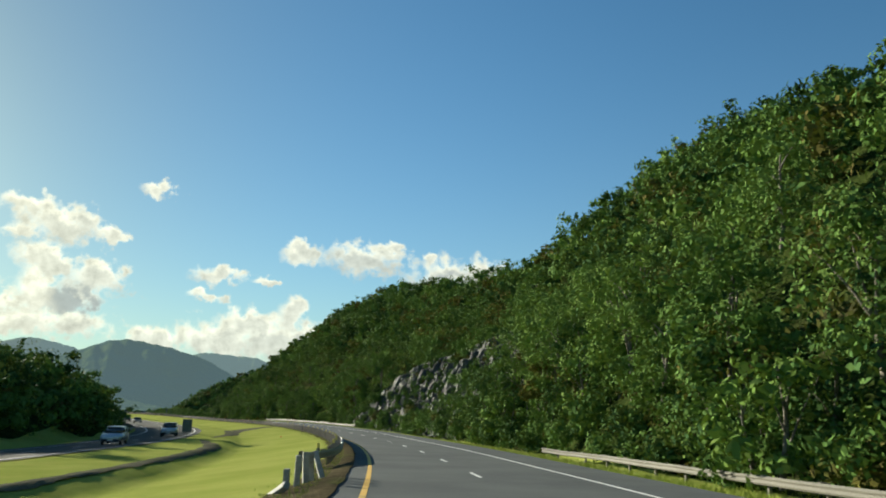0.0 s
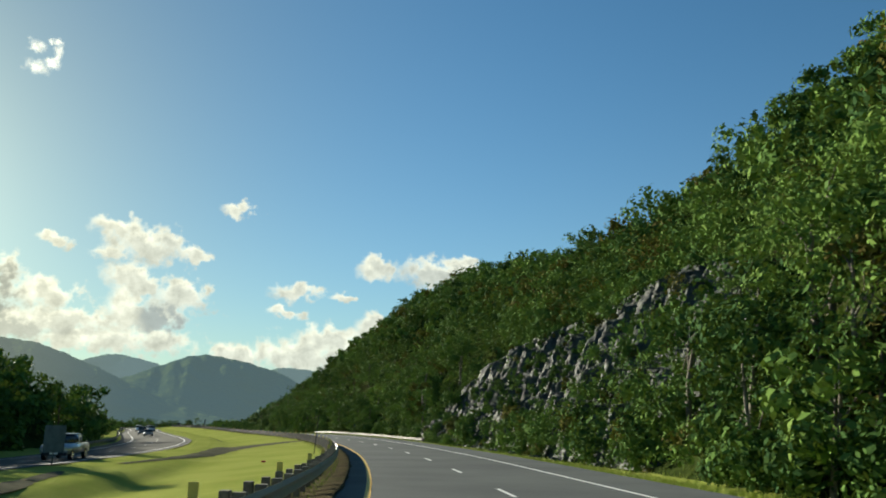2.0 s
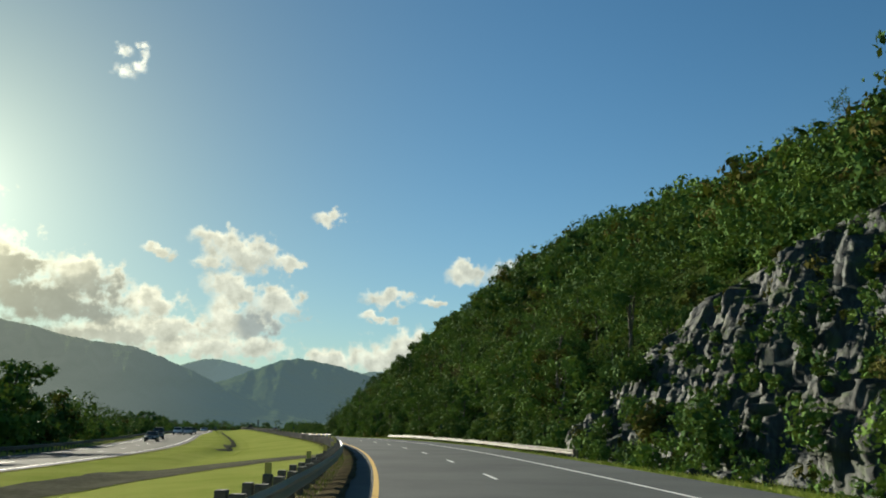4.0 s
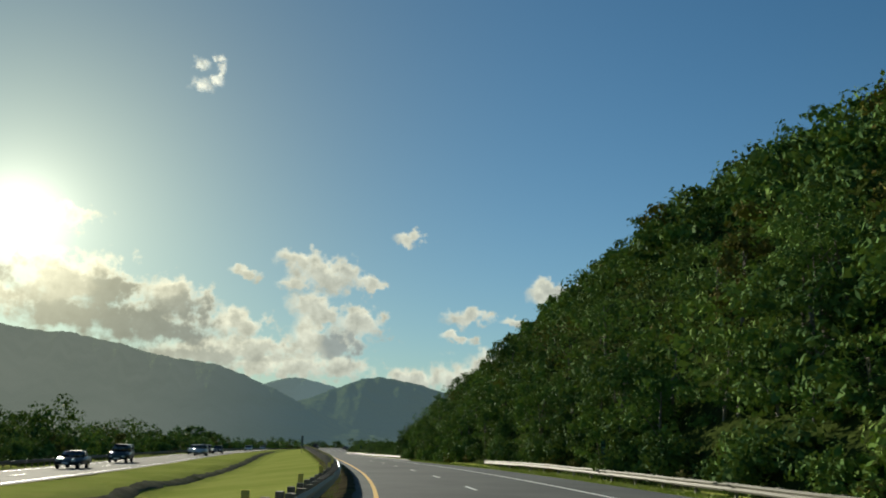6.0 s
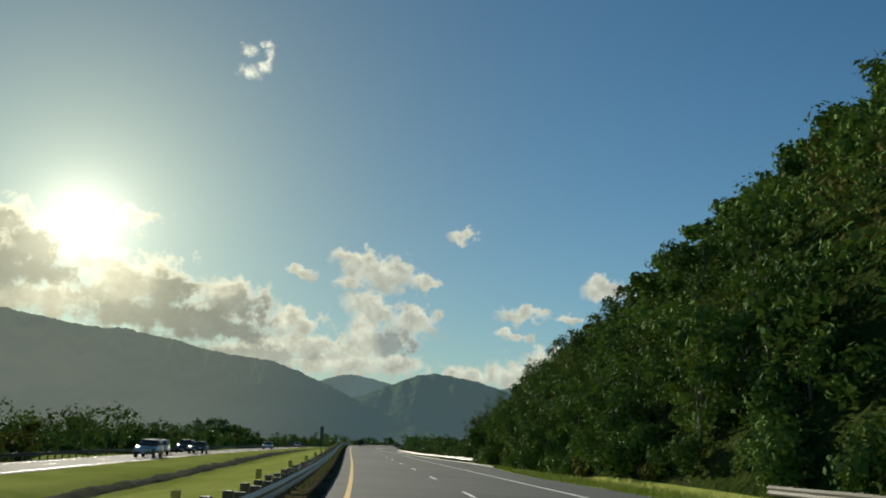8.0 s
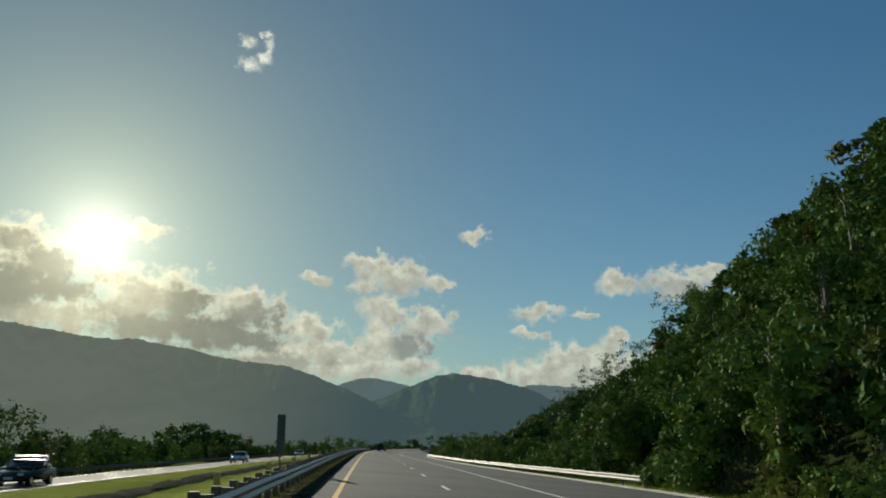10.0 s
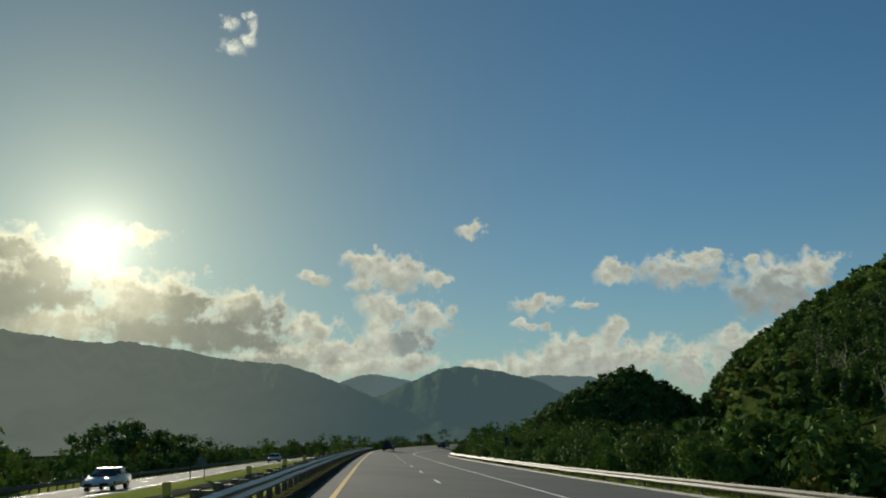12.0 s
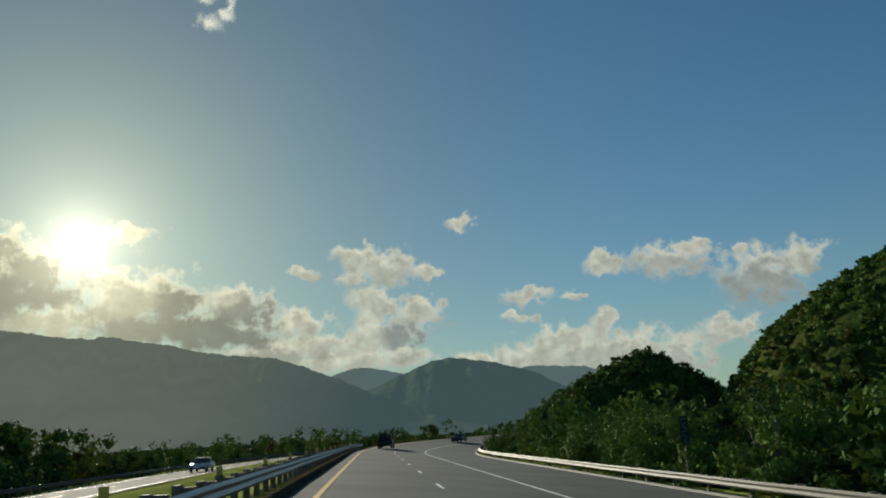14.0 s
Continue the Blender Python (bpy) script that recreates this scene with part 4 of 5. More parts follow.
forest("shady_woods", spots[:220], 290, 0.29, LEAVES, "dark woods on the rise beyond the opposite road", 28, (5.5, 8.0))
spots = spots[220:]
# taller woods set back from the road
for k in range(120):
    s = rng.uniform(285, 430)
    spots.append(land(s, rng.uniform(-66, -40), 0.8, rng.uniform(0.95, 1.35)))
for k in range(60):
    s = rng.uniform(500, 640)
    spots.append(land(s, rng.uniform(-90, -44), 0.8, rng.uniform(0.8, 1.1)))
forest("far_side_woods", spots, 250, 0.26, LEAVES, "low woods and bushes beyond the opposite road", 26, (5.5, 8.0))
# one big round clump of trees stands out, and two single trees further on
for k, (s, d, scale) in enumerate(((464, -43, 1.1), (468, -39, 1.3), (473, -42, 1.5), (477, -38, 1.45), (481, -41, 1.55), (485, -38, 1.4), (489, -36, 1.1), (475, -46, 1.5), (483, -46, 1.5), (471, -36, 0.9), (479, -34.5, 0.9),
                                   (551, -31.5, 0.75), (553, -33.5, 0.75), (592, -28, 1.05), (596, -29, 0.9), (440, -46, 1.1), (436, -50, 1.2))):
    x, y, z, _ = land(s, d, 1.2)
    put_tree(10 + k % 2, x, y, z, k * 70.0, scale, "trees beyond the other road")

near_spots, far_spots, taken = [], [], []
rng = np.random.default_rng(8)
while len(near_spots) + len(far_spots) < 1100:
    s, d = rng.uniform(-30, 360), rng.uniform(16, 100)
    if s < 1.75 * d - 16 and rng.random() < 0.95:
        continue
    if d > 25 + float(smooth(CREST, s)) * 1.15 or (d < 32 and rng.random() < 0.25):
        continue
    if ROCK_S0 - 1 < s < ROCK_S1 - 3 and d < 27:
        continue
    if any((s - q) ** 2 + (d - w) ** 2 < 9.5 for q, w in taken):
        continue
    taken.append((s, d))
    (near_spots if d < 33 else far_spots).append(land(s, d, 1.2, float(np.interp(s, [290, 345], [1.0, 0.5]))))
for k in range(150):
    s, d = (rng.uniform(292, 356), rng.uniform(15, 33)) if k < 95 else (rng.uniform(99, 176), rng.uniform(25, 36))
    near_spots.append(land(s, d, 1.2, rng.uniform(0.45, 0.65) if k < 95 else rng.uniform(0.7, 1.0)))
for k in range(60):
    near_spots.append(land(rng.uniform(128, 177), rng.uniform(25.5, 30), 1.4, rng.uniform(0.4, 0.7)))
forest("foot_of_hill_forest", near_spots, 480, 0.165, LEAVES, "dense tropical forest at the foot of the hillside", 29)
forest("hillside_forest", far_spots, 310, 0.31, LEAVES, "dense tropical forest covering the steep hillside", 21)
spots = []
while len(spots) < 300:
    s = rng.uniform(-5, 352) if len(spots) > 110 else rng.uniform(10, 95)
    if not ROCK_S0 < s < ROCK_S1:
        spots.append(land(s, rng.uniform(14.2, 18.5), 0.3, rng.uniform(0.6, 1.3)))
forest("verge_thicket", spots, 200, 0.11, LEAVES, "low tangled undergrowth along the forest edge", 30, (1.3, 2.4))

spots = []
for k in range(3000):
    a, r = rng.uniform(2.7, 6.6), math.sqrt(rng.uniform(0.0, 0.95))
    if k % 4 == 0:
        x, y = -171 + (87 if math.cos(a) < 0 else 64) * r * math.cos(a), 906 + 85 * r * math.sin(a)
        z = float(far_cone(x, y))
    else:
        a, r = rng.uniform(2.7, 5.9), math.sqrt(rng.uniform(0.12, 1.0))
        x, y = 112 + 237 * r * math.cos(a), 868 + 216 * r * math.sin(a)
        z = float(far_slope(x, y))
    spots.append((x, y, z - (4.0 if k % 4 == 0 else 3.0), 1.0))
forest("far_hill_forest", spots, 64, 1.0, LEAVES, "dark forest covering the hills across the valley", 22, (5.5, 9.0))
spots = []
for k in range(330):
    s = rng.uniform(380, 640)
    d = rng.choice([-1, 1], p=[0.4, 0.6]) * rng.uniform(30, 110)
    if d > 0 and s > 540:
        continue
    if d < 0:
        d -= 20
    x, y, z, _ = land(s, max(d, -140), 1.5)
    spots.append((x, y, z, 0.7 if d > 0 else 1.0))
for k in range(300):
    spots.append((rng.uniform(-420, 40), rng.uniform(600, 760), -8.5, 0.9))
forest("valley_woods", spots, 150, 0.42, LEAVES, "low green woods on the valley floor", 23, (4.5, 7.0))


def tufts(name, count, place, blade, label, seed, mat):
    """Blades of long grass, all in one mesh."""
    rng = np.random.default_rng(seed)
    s, d = place(rng, count)
    x, y = spot(s, d)
    z = ground_z(s, d)
    a = rng.uniform(0, 6.28, count)
    h = blade * rng.uniform(0.5, 1.3, count)
    w = 0.010 + 0.012 * rng.random(count)
    lean = rng.normal(0, 0.35, (count, 2)) * h[:, None]
    p = np.stack([x, y, z - 0.02], 1)
    side = np.stack([np.cos(a) * w, np.sin(a) * w, 0 * a], 1)
    tip = p + np.stack([lean[:, 0], lean[:, 1], h], 1)
    verts = np.stack([p - side, p + side, tip + side * 0.2, tip - side * 0.2], 1).reshape(-1, 3)
    tagged(new(name, mesh_of(name, verts, np.arange(count * 4).reshape(-1, 4), [mat])), label, "grass", kind="stuff")


tufts("verge_grass", 62000, lambda r, n: ((lambda s: (s, lane(s) + shoulder(s) + 0.4 + np.abs(r.normal(0, 1, n)) * 2.4 + 0.2 * wobble(s, s, 4.0)))(r.uniform(-10, 400, n))), 0.21,
      "long yellow-green grass along the road edge", 31, M_WILD)
tufts("median_grass", 20000, lambda r, n: ((lambda s: (s, lane(s) - 4.95 - np.abs(r.normal(0, 1, n)) * 0.6))(r.uniform(0, 420, n))), 0.10,
      "short grass and weeds along the guardrail", 32, M_WILD)
tufts("ditch_grass", 5000, lambda r, n: (r.uniform(0, 430, n), -11.5 + r.choice([-1, 1], n) * (1.5 + np.abs(r.normal(0, 0.5, n))) - 0.35), 0.07,
      "longer grass beside the drainage gutter", 33, M_WILD)


# ---- rock cut ----
def shards(a, b, wide, tall, push, tilt, steep, seed):
    """Angular pieces of broken rock over a, b: each cell of an uneven grid is one flat facet with a tilt of its own."""
    def rand(i, j, k):
        v = np.sin(i * 127.1 + j * 311.7 + (seed + k) * 74.7) * 43758.5453
        return v - np.floor(v)
    u, v = a / wide, b / tall + 0.5 * rand(np.floor(a / wide), 0.0, 9)
    best, out = np.full(a.shape, 9.0), np.zeros(a.shape)
    for di in (-1, 0, 1):
        for dj in (-1, 0, 1):
            i, j = np.floor(u) + di, np.floor(v) + dj
            du, dv = u - i - 0.1 - 0.8 * rand(i, j, 0), v - j - 0.1 - 0.8 * rand(i, j, 1)
            far = np.maximum(abs(du) * 1.1 + 0.15 * abs(dv), abs(dv) * 0.9 + 0.25 * abs(du))
            face = push * (rand(i, j, 2) - 0.5) + tilt * (rand(i, j, 3) - 0.5) * 2 * du * wide + steep * (0.4 + 1.2 * rand(i, j, 4)) * dv * tall
            near = far < best
            best, out = np.where(near, far, best), np.where(near, face, out)
    return out


def build_rock_face():
    s = np.arange(ROCK_S0, ROCK_S1 + 0.1, 0.14)
    f = np.linspace(0, 1, 96)
    ss, ff = np.meshgrid(s, f, indexing="ij")
    top = rock_top(ss)
    z = ground_z(ss[:, :1], 14.5 + 0 * ss[:, :1]) - 0.4 + ff * top
    up = ff * top
    d = 14.9 + ff ** 1.1 * (top * 0.60 + 1.0) + 0.9 * wobble(ss, ss * 0, 17.0, 3.0)
    # upright broken columns of several widths, their faces steeper than the whole cut
    a = ss - 0.06 * up + 0.22 * wobble(ss, up, 1.3) + 0.10 * wobble(ss, up, 0.45, 3.0)
    b = up + 0.5 * wobble(ss, up, 1.7, 6.0)
    out = shards(a, b, 2.5, 6.0, 0.50, 0.25, 0.18, 1) + shards(a, b, 0.85, 2.9, 0.50, 0.50, 0.13, 7)
    out += shards(a, b, 0.40, 1.5, 0.32, 0.60, 0.08, 13) + shards(a, b, 0.21, 0.7, 0.13, 0.5, 0.0, 29)
    out *= np.clip(np.minimum(ff * 8, (1 - ff) * 25), 0, 1) * np.clip((ss - ROCK_S0) / 4, 0, 1) * np.clip((ROCK_S1 - ss) / 4, 0, 1)
    d = d - out
    x, y = spot(ss.ravel(), d.ravel())
    verts = np.stack([x, y, z.ravel()], 1)
    tagged(new("rock_face", mesh_of("rock_face", verts, grid_faces(len(s), len(f)), [M_ROCK])),
           "dark jagged basalt rock cut beside the road", "rock face", kind="structure")


build_rock_face()
rng = np.random.default_rng(77)
for k in range(60):
    s = rng.uniform(ROCK_S0, ROCK_S1)
    f = rng.choice([rng.uniform(0.02, 0.25), rng.uniform(0.3, 1.0)], p=[0.65, 0.35])
    top = float(rock_top(s))
    d = 14.2 + f ** 1.1 * (top * 0.60 + 1.0)
    x, y = spot(s, d)
    put_shrub(int(rng.integers(0, 4)), float(x), float(y), float(ground_z(s, 14.5)) - 0.6 + f * top, rng.uniform(0, 360), rng.uniform(0.5, 1.3), "shrubs on the rock")
spots = []
for k in range(170):
    s = rng.choice([rng.uniform(ROCK_S0, 128), rng.uniform(128, ROCK_S1)], p=[0.6, 0.4])
    top = float(rock_top(s))
    reach = float(np.interp(s, [96, 108, 118, 130, 162, 174], [0.7, 0.55, 0.30, 0.12, 0.12, 0.8]))
    f = rng.uniform(0, reach) if k % 4 else rng.choice([rng.uniform(0.3, 0.9), rng.uniform(0.92, 1.0)], p=[0.3, 0.7])
    x, y = spot(s, 13.9 + f ** 1.1 * (top * 0.60 + 1.0))
    spots.append((float(x), float(y), float(ground_z(s, 14.5)) - 0.9 + f * top, (rng.uniform(0.5, 1.15) if s < 118 else rng.uniform(0.25, 0.6)) if k % 4 else rng.uniform(0.3, 0.6)))
for k in range(520):
    s, f = rng.uniform(ROCK_S0 + 3, ROCK_S1 - 3), rng.uniform(0.1, 1.0)
    top = float(rock_top(s))
    x, y = spot(s, 14.5 + f ** 1.1 * (top * 0.60 + 1.0))
    spots.append((float(x), float(y), float(ground_z(s, 14.5)) - 0.9 + f * top, rng.uniform(0.12, 0.36)))
forest("rock_creepers", spots, 130, 0.10, LEAVES, "bushes and creepers growing over the rock cut", 27, (2.4, 4.0))
for k in range(14):
    bm = bmesh.new()
    bmesh.ops.create_icosphere(bm, subdivisions=2, radius=0.5)
    r1 = random.Random(k)
    for v in bm.verts:
        v.co *= 0.75 + 0.5 * noise.noise(v.co * 2.3 + Vector((k * 3.1, 0, 0)))
    me = from_bm("fallen_rock", bm, M_ROCK)
    s, d = 98 + 60 * r1.random(), 13.0 + 1.6 * r1.random()
    ob = tagged(new("fallen_rock", me), "loose dark rock fallen from the cut onto the verge", "rock", "fallen rocks")
    ob.matrix_basis = at_spot(s, d, float(ground_z(s, d)) + 0.12, k * 50.0) @ Matrix.Diagonal((0.6 + r1.random(), 0.6 + 0.5 * r1.random(), 0.6, 1))


# ---- one torn cloud, low enough to shift as the road goes on ----
def build_torn_cloud():
    u, v = np.meshgrid(np.linspace(-45, 45, 61), np.linspace(-48, 48, 65), indexing="ij")
    right, up = np.array(CLOUD_RIGHT), np.array(CLOUD_UP)
    deep = 7.0 * wobble(u, v, 21.0) + 3.0 * wobble(u, v, 8.0, 2.0)
    verts = np.array(CLOUD_AT) + u[..., None] * right + v[..., None] * up + deep[..., None] * np.cross(right, up)
    tagged(new("torn_cloud", mesh_of("torn_cloud", verts.reshape(-1, 3), grid_faces(61, 65), [M_CLOUD], True)), "small torn wisp of white cloud high in the blue sky", "cloud", kind="structure")


build_torn_cloud()

# ---- guardrails ----
WAVE = [(0.00, -0.155), (0.0, -0.145), (0.075, -0.105), (0.08, -0.07), (0.005, -0.02), (0.005, 0.02), (0.08, 0.07), (0.075, 0.105), (0.0, 0.145), (0.0, 0.155)]
POST = box_mesh("post", (0.15, 0.20, 1.5), M_POST, 0.012, (0, 0, 0.02))
BLOCK = box_mesh("blockout", (0.20, 0.15, 0.36), M_POST, 0.01)
STEEL_POST = box_mesh("post", (0.11, 0.15, 1.4), M_STEEL, 0.006, (0, 0, 0.0))
BOLT = box_mesh("bolt", (0.03, 0.04, 0.04), M_CHROME, 0.008)
MARK = box_mesh("reflector", (0.12, 0.025, 0.20), M_MARK, 0.006)


def guardrail(s0, s1, d_of, side, post_mesh, marks, label, height=None, pitch=1.905, steel=M_STEEL):
    """A W-beam rail on posts. side: 1 where the traffic is to its right, -1 to its left."""
    root = tagged(new("guardrail"), label, "guardrail", "guardrails")

    def base(s, d):
        return ground_z(s, d) if height is None else smooth(LEVEL, s) + height(s, d)
    s = np.arange(s0, s1 + 0.01, 0.95)
    rows = []
    d0 = d_of(s)
    sag = 0.012 * wobble(s, s * 0, 3.0)
    for thick in (0.0, 0.004):
        for off, up in WAVE:
            x, y = spot(s, d0 + side * (off + 0.02 + thick))
            rows.append(np.stack([x, y, base(s, d0) + 0.54 + up + sag], 1))
    n = len(WAVE)
    front = np.stack(rows[n:], 1).reshape(-1, 3)
    back = np.stack(rows[:n], 1).reshape(-1, 3)
    f = grid_faces(len(s), n)
    me = mesh_of("beam", np.concatenate([front, back]), np.concatenate([f, f[:, ::-1] + len(front)]), [steel], True)
    part("beam", me, root, "galvanised W-shaped steel beam")
    k = 0
    while s0 + 0.3 + pitch * k < s1:
        sp = s0 + 0.3 + pitch * k
        dp = float(d_of(np.array([sp]))[0])
        zb = float(base(np.array([sp]), np.array([dp]))[0])
        jog = 0.8 * math.sin(k * 7.3)
        part("post", post_mesh, root, "", at_spot(sp, dp - side * 0.33, zb - 0.02 + 0.015 * math.sin(k * 3.1), jog))
        part("blockout", BLOCK, root, "", at_spot(sp, dp - side * 0.13, zb + 0.54, jog))
        if marks and k % 4 == 1:
            part("reflector", MARK, root, "yellow reflector plate on a post", at_spot(sp, dp - side * 0.33, zb + 0.85, 0))
        k += 1
    return root


guardrail(32.6, 505.0, lambda s: lane(s) - 5.1 - 1.0 * np.clip((37 - s) / 4.4, 0, 1) ** 1.5, 1, POST, True, "galvanised W-beam guardrail on wooden posts along the median", steel=M_STEEL_LIGHTENED)
guardrail(-40.0, 57.0, lambda s: 13.1 - 1.3 * np.clip((s - 49) / 8, 0, 1) ** 2, -1, STEEL_POST, False, "sunlit galvanised guardrail on posts in front of the forest", pitch=3.81)
guardrail(164.5, 250.5, lambda s: 13.2 + 0 * s, -1, STEEL_POST, False, "short sunlit guardrail on posts beside the grass verge", pitch=3.81)
guardrail(320.0, 600.0, lambda s: lane(s) + shoulder(s) + 0.55, -1, STEEL_POST, False, "long bright guardrail following the bend of the road", pitch=3.81)
guardrail(150.0, 560.0, lambda s: smooth(OTHER, s) - 11.4, 1, STEEL_POST, False, "guardrail on the far side of the opposite carriageway")
tagged(new("kerb_strip", strip("kerb_strip", 300, 600, lambda s: [lane(s) + shoulder(s) + f for f in (0.02, 0.04, 0.32, 0.34)], M_KERB, 0.02, 2.0,
       lambda s, d: bank(s) * d + 0.09 * (np.abs(d - lane(s) - shoulder(s) - 0.18) < 0.15))), "low pale concrete edge strip under the guardrail", "kerb", kind="structure")

# broken posts before the end of the median rail
for k, (s, d, tilt, turn, h) in enumerate(((22.4, -5.75, 2, 0, 0.55), (23.2, -5.55, 3, 8, 0.85), (24.2, -5.40, -3, 12, 0.88), (25.0, -5.30, -4, 4, 0.85), (26.0, -5.05, -26, 15, 0.9), (21.2, -5.9, 62, 20, 0.7))):
    me = box_mesh("stray_post", (0.16, 0.20, h + 0.4), M_PALE_POST, 0.02, (0, 0, h / 2 - 0.2))
    ob = tagged(new("stray_post", me), "weathered leaning wooden post remaining from a missing guardrail", "post", "stray posts")
    ob.matrix_basis = at_spot(s, float(lane(np.array([s]))[0]) + d, None, turn) @ pose(0, 0, 0, tilt, tilt * 0.5, 0)

# ---- signs and markers ----


def sign_post(s, d, height, lean):
    root = tagged(new("sign_post"), "tall thin leaning steel post without its sign", "post")
    root.matrix_basis = at_spot(s, d) @ pose(0, 0, 0, 0, lean, 0)
    bm = bmesh.new()
    box(bm, -0.035, 0.035, -0.012, 0.0, -0.4, height)
    box(bm, -0.035, -0.025, 0.0, 0.03, -0.4, height)
    box(bm, 0.025, 0.035, 0.0, 0.03, -0.4, height)
    part("channel", from_bm("channel", bm, M_TRIM), root)


sign_post(116.0, float(lane(np.array([116.0]))[0]) - 6.5, 2.75, 4.5)


def marker_sign(s, d, turn, wide, tall, low, label, mat=M_SIGN):
    root = tagged(new("marker_sign"), label, "road sign", "marker signs")
    root.matrix_basis = at_spot(s, d, None, turn)
    part("post", box_mesh("post", (0.07, 0.05, low + tall * 0.9 + 0.3), M_STEEL, 0.008, (0, 0.03, (low + tall * 0.9) / 2 - 0.15)), root)
    bm = bmesh.new()
    box(bm, -wide / 2, wide / 2, -0.012, 0.0, low, low + tall)
    bmesh.ops.bevel(bm, geom=[e for e in bm.edges if abs(e.verts[0].co.y - e.verts[1].co.y) > 0.005], offset=0.04, segments=3, affect="EDGES")
    part("panel", from_bm("panel", bm, mat), root)


marker_sign(320.2, -4.66, 8.0, 0.40, 1.75, 1.34, "narrow upright dark kilometre marker panel on a steel post")
two_post = tagged(new("small_sign"), "small square grey sign on two thin posts in the median", "road sign", "marker signs")
two_post.matrix_basis = at_spot(404.0, -14.6, None, 0.0)
for side in (-0.55, 0.55):
    part("post", box_mesh("post", (0.06, 0.05, 1.7), M_TRIM, 0.008, (side, 0.03, 0.55)), two_post)
part("panel", box_mesh("panel", (0.72, 0.015, 0.75), M_SIGN, 0.005, (0.35, -0.004, 1.3)), two_post)
marker_sign(105.0, -17.7, 15.0, 1.1, 1.5, 0.75, "dark back of a roadside sign panel in the median")

far_sign = tagged(new("kilometre_sign"), "narrow dim blue-grey kilometre sign half hidden by leaves", "road sign", "marker signs")
far_sign.matrix_basis = at_spot(218.5, 14.4, None, -6.0)
part("post", box_mesh("post", (0.06, 0.05, 2.6), M_STEEL, 0.006, (0, 0.03, 1.0)), far_sign)
part("panel", box_mesh("panel", (0.30, 0.012, 1.20), M_KM, 0.005, (0, 0, 1.85)), far_sign)
for up in (2.25, 1.95, 1.62, 1.40):
    part("small_text", box_mesh("small_text", (0.16, 0.006, 0.16), M_KM_TEXT, 0.002, (0, -0.010, up)), far_sign)

km_sign = tagged(new("kilometre_sign"), "narrow blue-green kilometre sign with the digits 52 behind the guardrail", "road sign", "marker signs")
km_sign.matrix_basis = at_spot(427.0, 13.9, None, -4.0) @ pose(0, 0, 0.45) @ Matrix.Diagonal((1.3, 1.3, 1.3, 1))
part("post", box_mesh("post", (0.06, 0.05, 3.0), M_STEEL, 0.006, (0, 0.03, 0.50)), km_sign)
part("panel", box_mesh("panel", (0.31, 0.012, 0.98), M_KM, 0.005, (0, 0, 1.55)), km_sign)


def letters(body, size):
    curve = bpy.data.curves.new("digit", "FONT")
    curve.body, curve.size, curve.extrude, curve.align_x, curve.align_y = body, size, 0.004, "CENTER", "CENTER"
    ob = bpy.data.objects.new("digit", curve)
    bpy.context.scene.collection.objects.link(ob)
    me = bpy.data.meshes.new_from_object(ob.evaluated_get(bpy.context.evaluated_depsgraph_get()))
    bpy.data.objects.remove(ob)
    me.materials.clear()
    me.materials.append(M_KM_TEXT)
    return me


for body, up in (("5", 1.62), ("2", 1.24)):
    part("digit", letters(body, 0.42), km_sign, "blue-green digit dimmed as in shade", pose(0, -0.012, up, 90, 0, 0))
bm = bmesh.new()
box(bm, -0.10, 0.10, -0.012, -0.007, 1.90, 1.96)
part("small_text", from_bm("small_text", bm, M_KM_TEXT), km_sign)

# ---- vehicles ----


def prism(bm, outline, half, inset=0.0, top=None):
    """A body from its side outline (y forward, z up), narrowed by inset above the height top."""
    left, right = [], []
    for y, z in outline:
        w = half - (inset * max(0.0, z - top) if top is not None else 0.0)
        left.append(bm.verts.new((-w, y, z)))
        right.append(bm.verts.new((w, y, z)))
    n = len(outline)
    for i in range(n):
        j = (i + 1) % n
        bm.faces.new((left[i], left[j], right[j], right[i]))
    bm.faces.new(left)
    bm.faces.new(right[::-1])


SHAPES = {
    "sedan": dict(body=[(-2.25, 0.35), (2.2, 0.32), (2.3, 0.55), (2.2, 0.72), (1.15, 0.92), (-1.7, 0.98), (-2.25, 0.92), (-2.32, 0.6)],
                  cabin=[(1.15, 0.90), (0.35, 1.40), (-0.9, 1.43), (-1.75, 0.96)], half=0.88, wheels=(1.4, -1.4), r=0.32),
    "suv": dict(body=[(-2.2, 0.42), (2.2, 0.40), (2.28, 0.7), (2.15, 0.98), (1.1, 1.10), (-2.15, 1.15), (-2.25, 0.8)],
                cabin=[(1.05, 1.08), (0.45, 1.66), (-1.9, 1.70), (-2.15, 1.12)], half=0.92, wheels=(1.4, -1.38), r=0.36),
    "van": dict(body=[(-2.3, 0.42), (2.2, 0.42), (2.3, 0.75), (2.1, 1.05), (1.3, 1.18), (-2.3, 1.20)],
                cabin=[(1.3, 1.15), (0.9, 1.90), (-2.25, 1.92), (-2.3, 1.18)], half=0.93, wheels=(1.45, -1.45), r=0.37),
    "pickup": dict(body=[(-2.7, 0.5), (2.5, 0.48), (2.6, 0.8), (2.45, 1.05), (1.3, 1.15), (-2.7, 1.12)],
                   cabin=[(1.25, 1.12), (0.6, 1.75), (-0.7, 1.78), (-0.95, 1.12)], half=0.95, wheels=(1.7, -1.65), r=0.39),
}
CAR_MESHES = {}


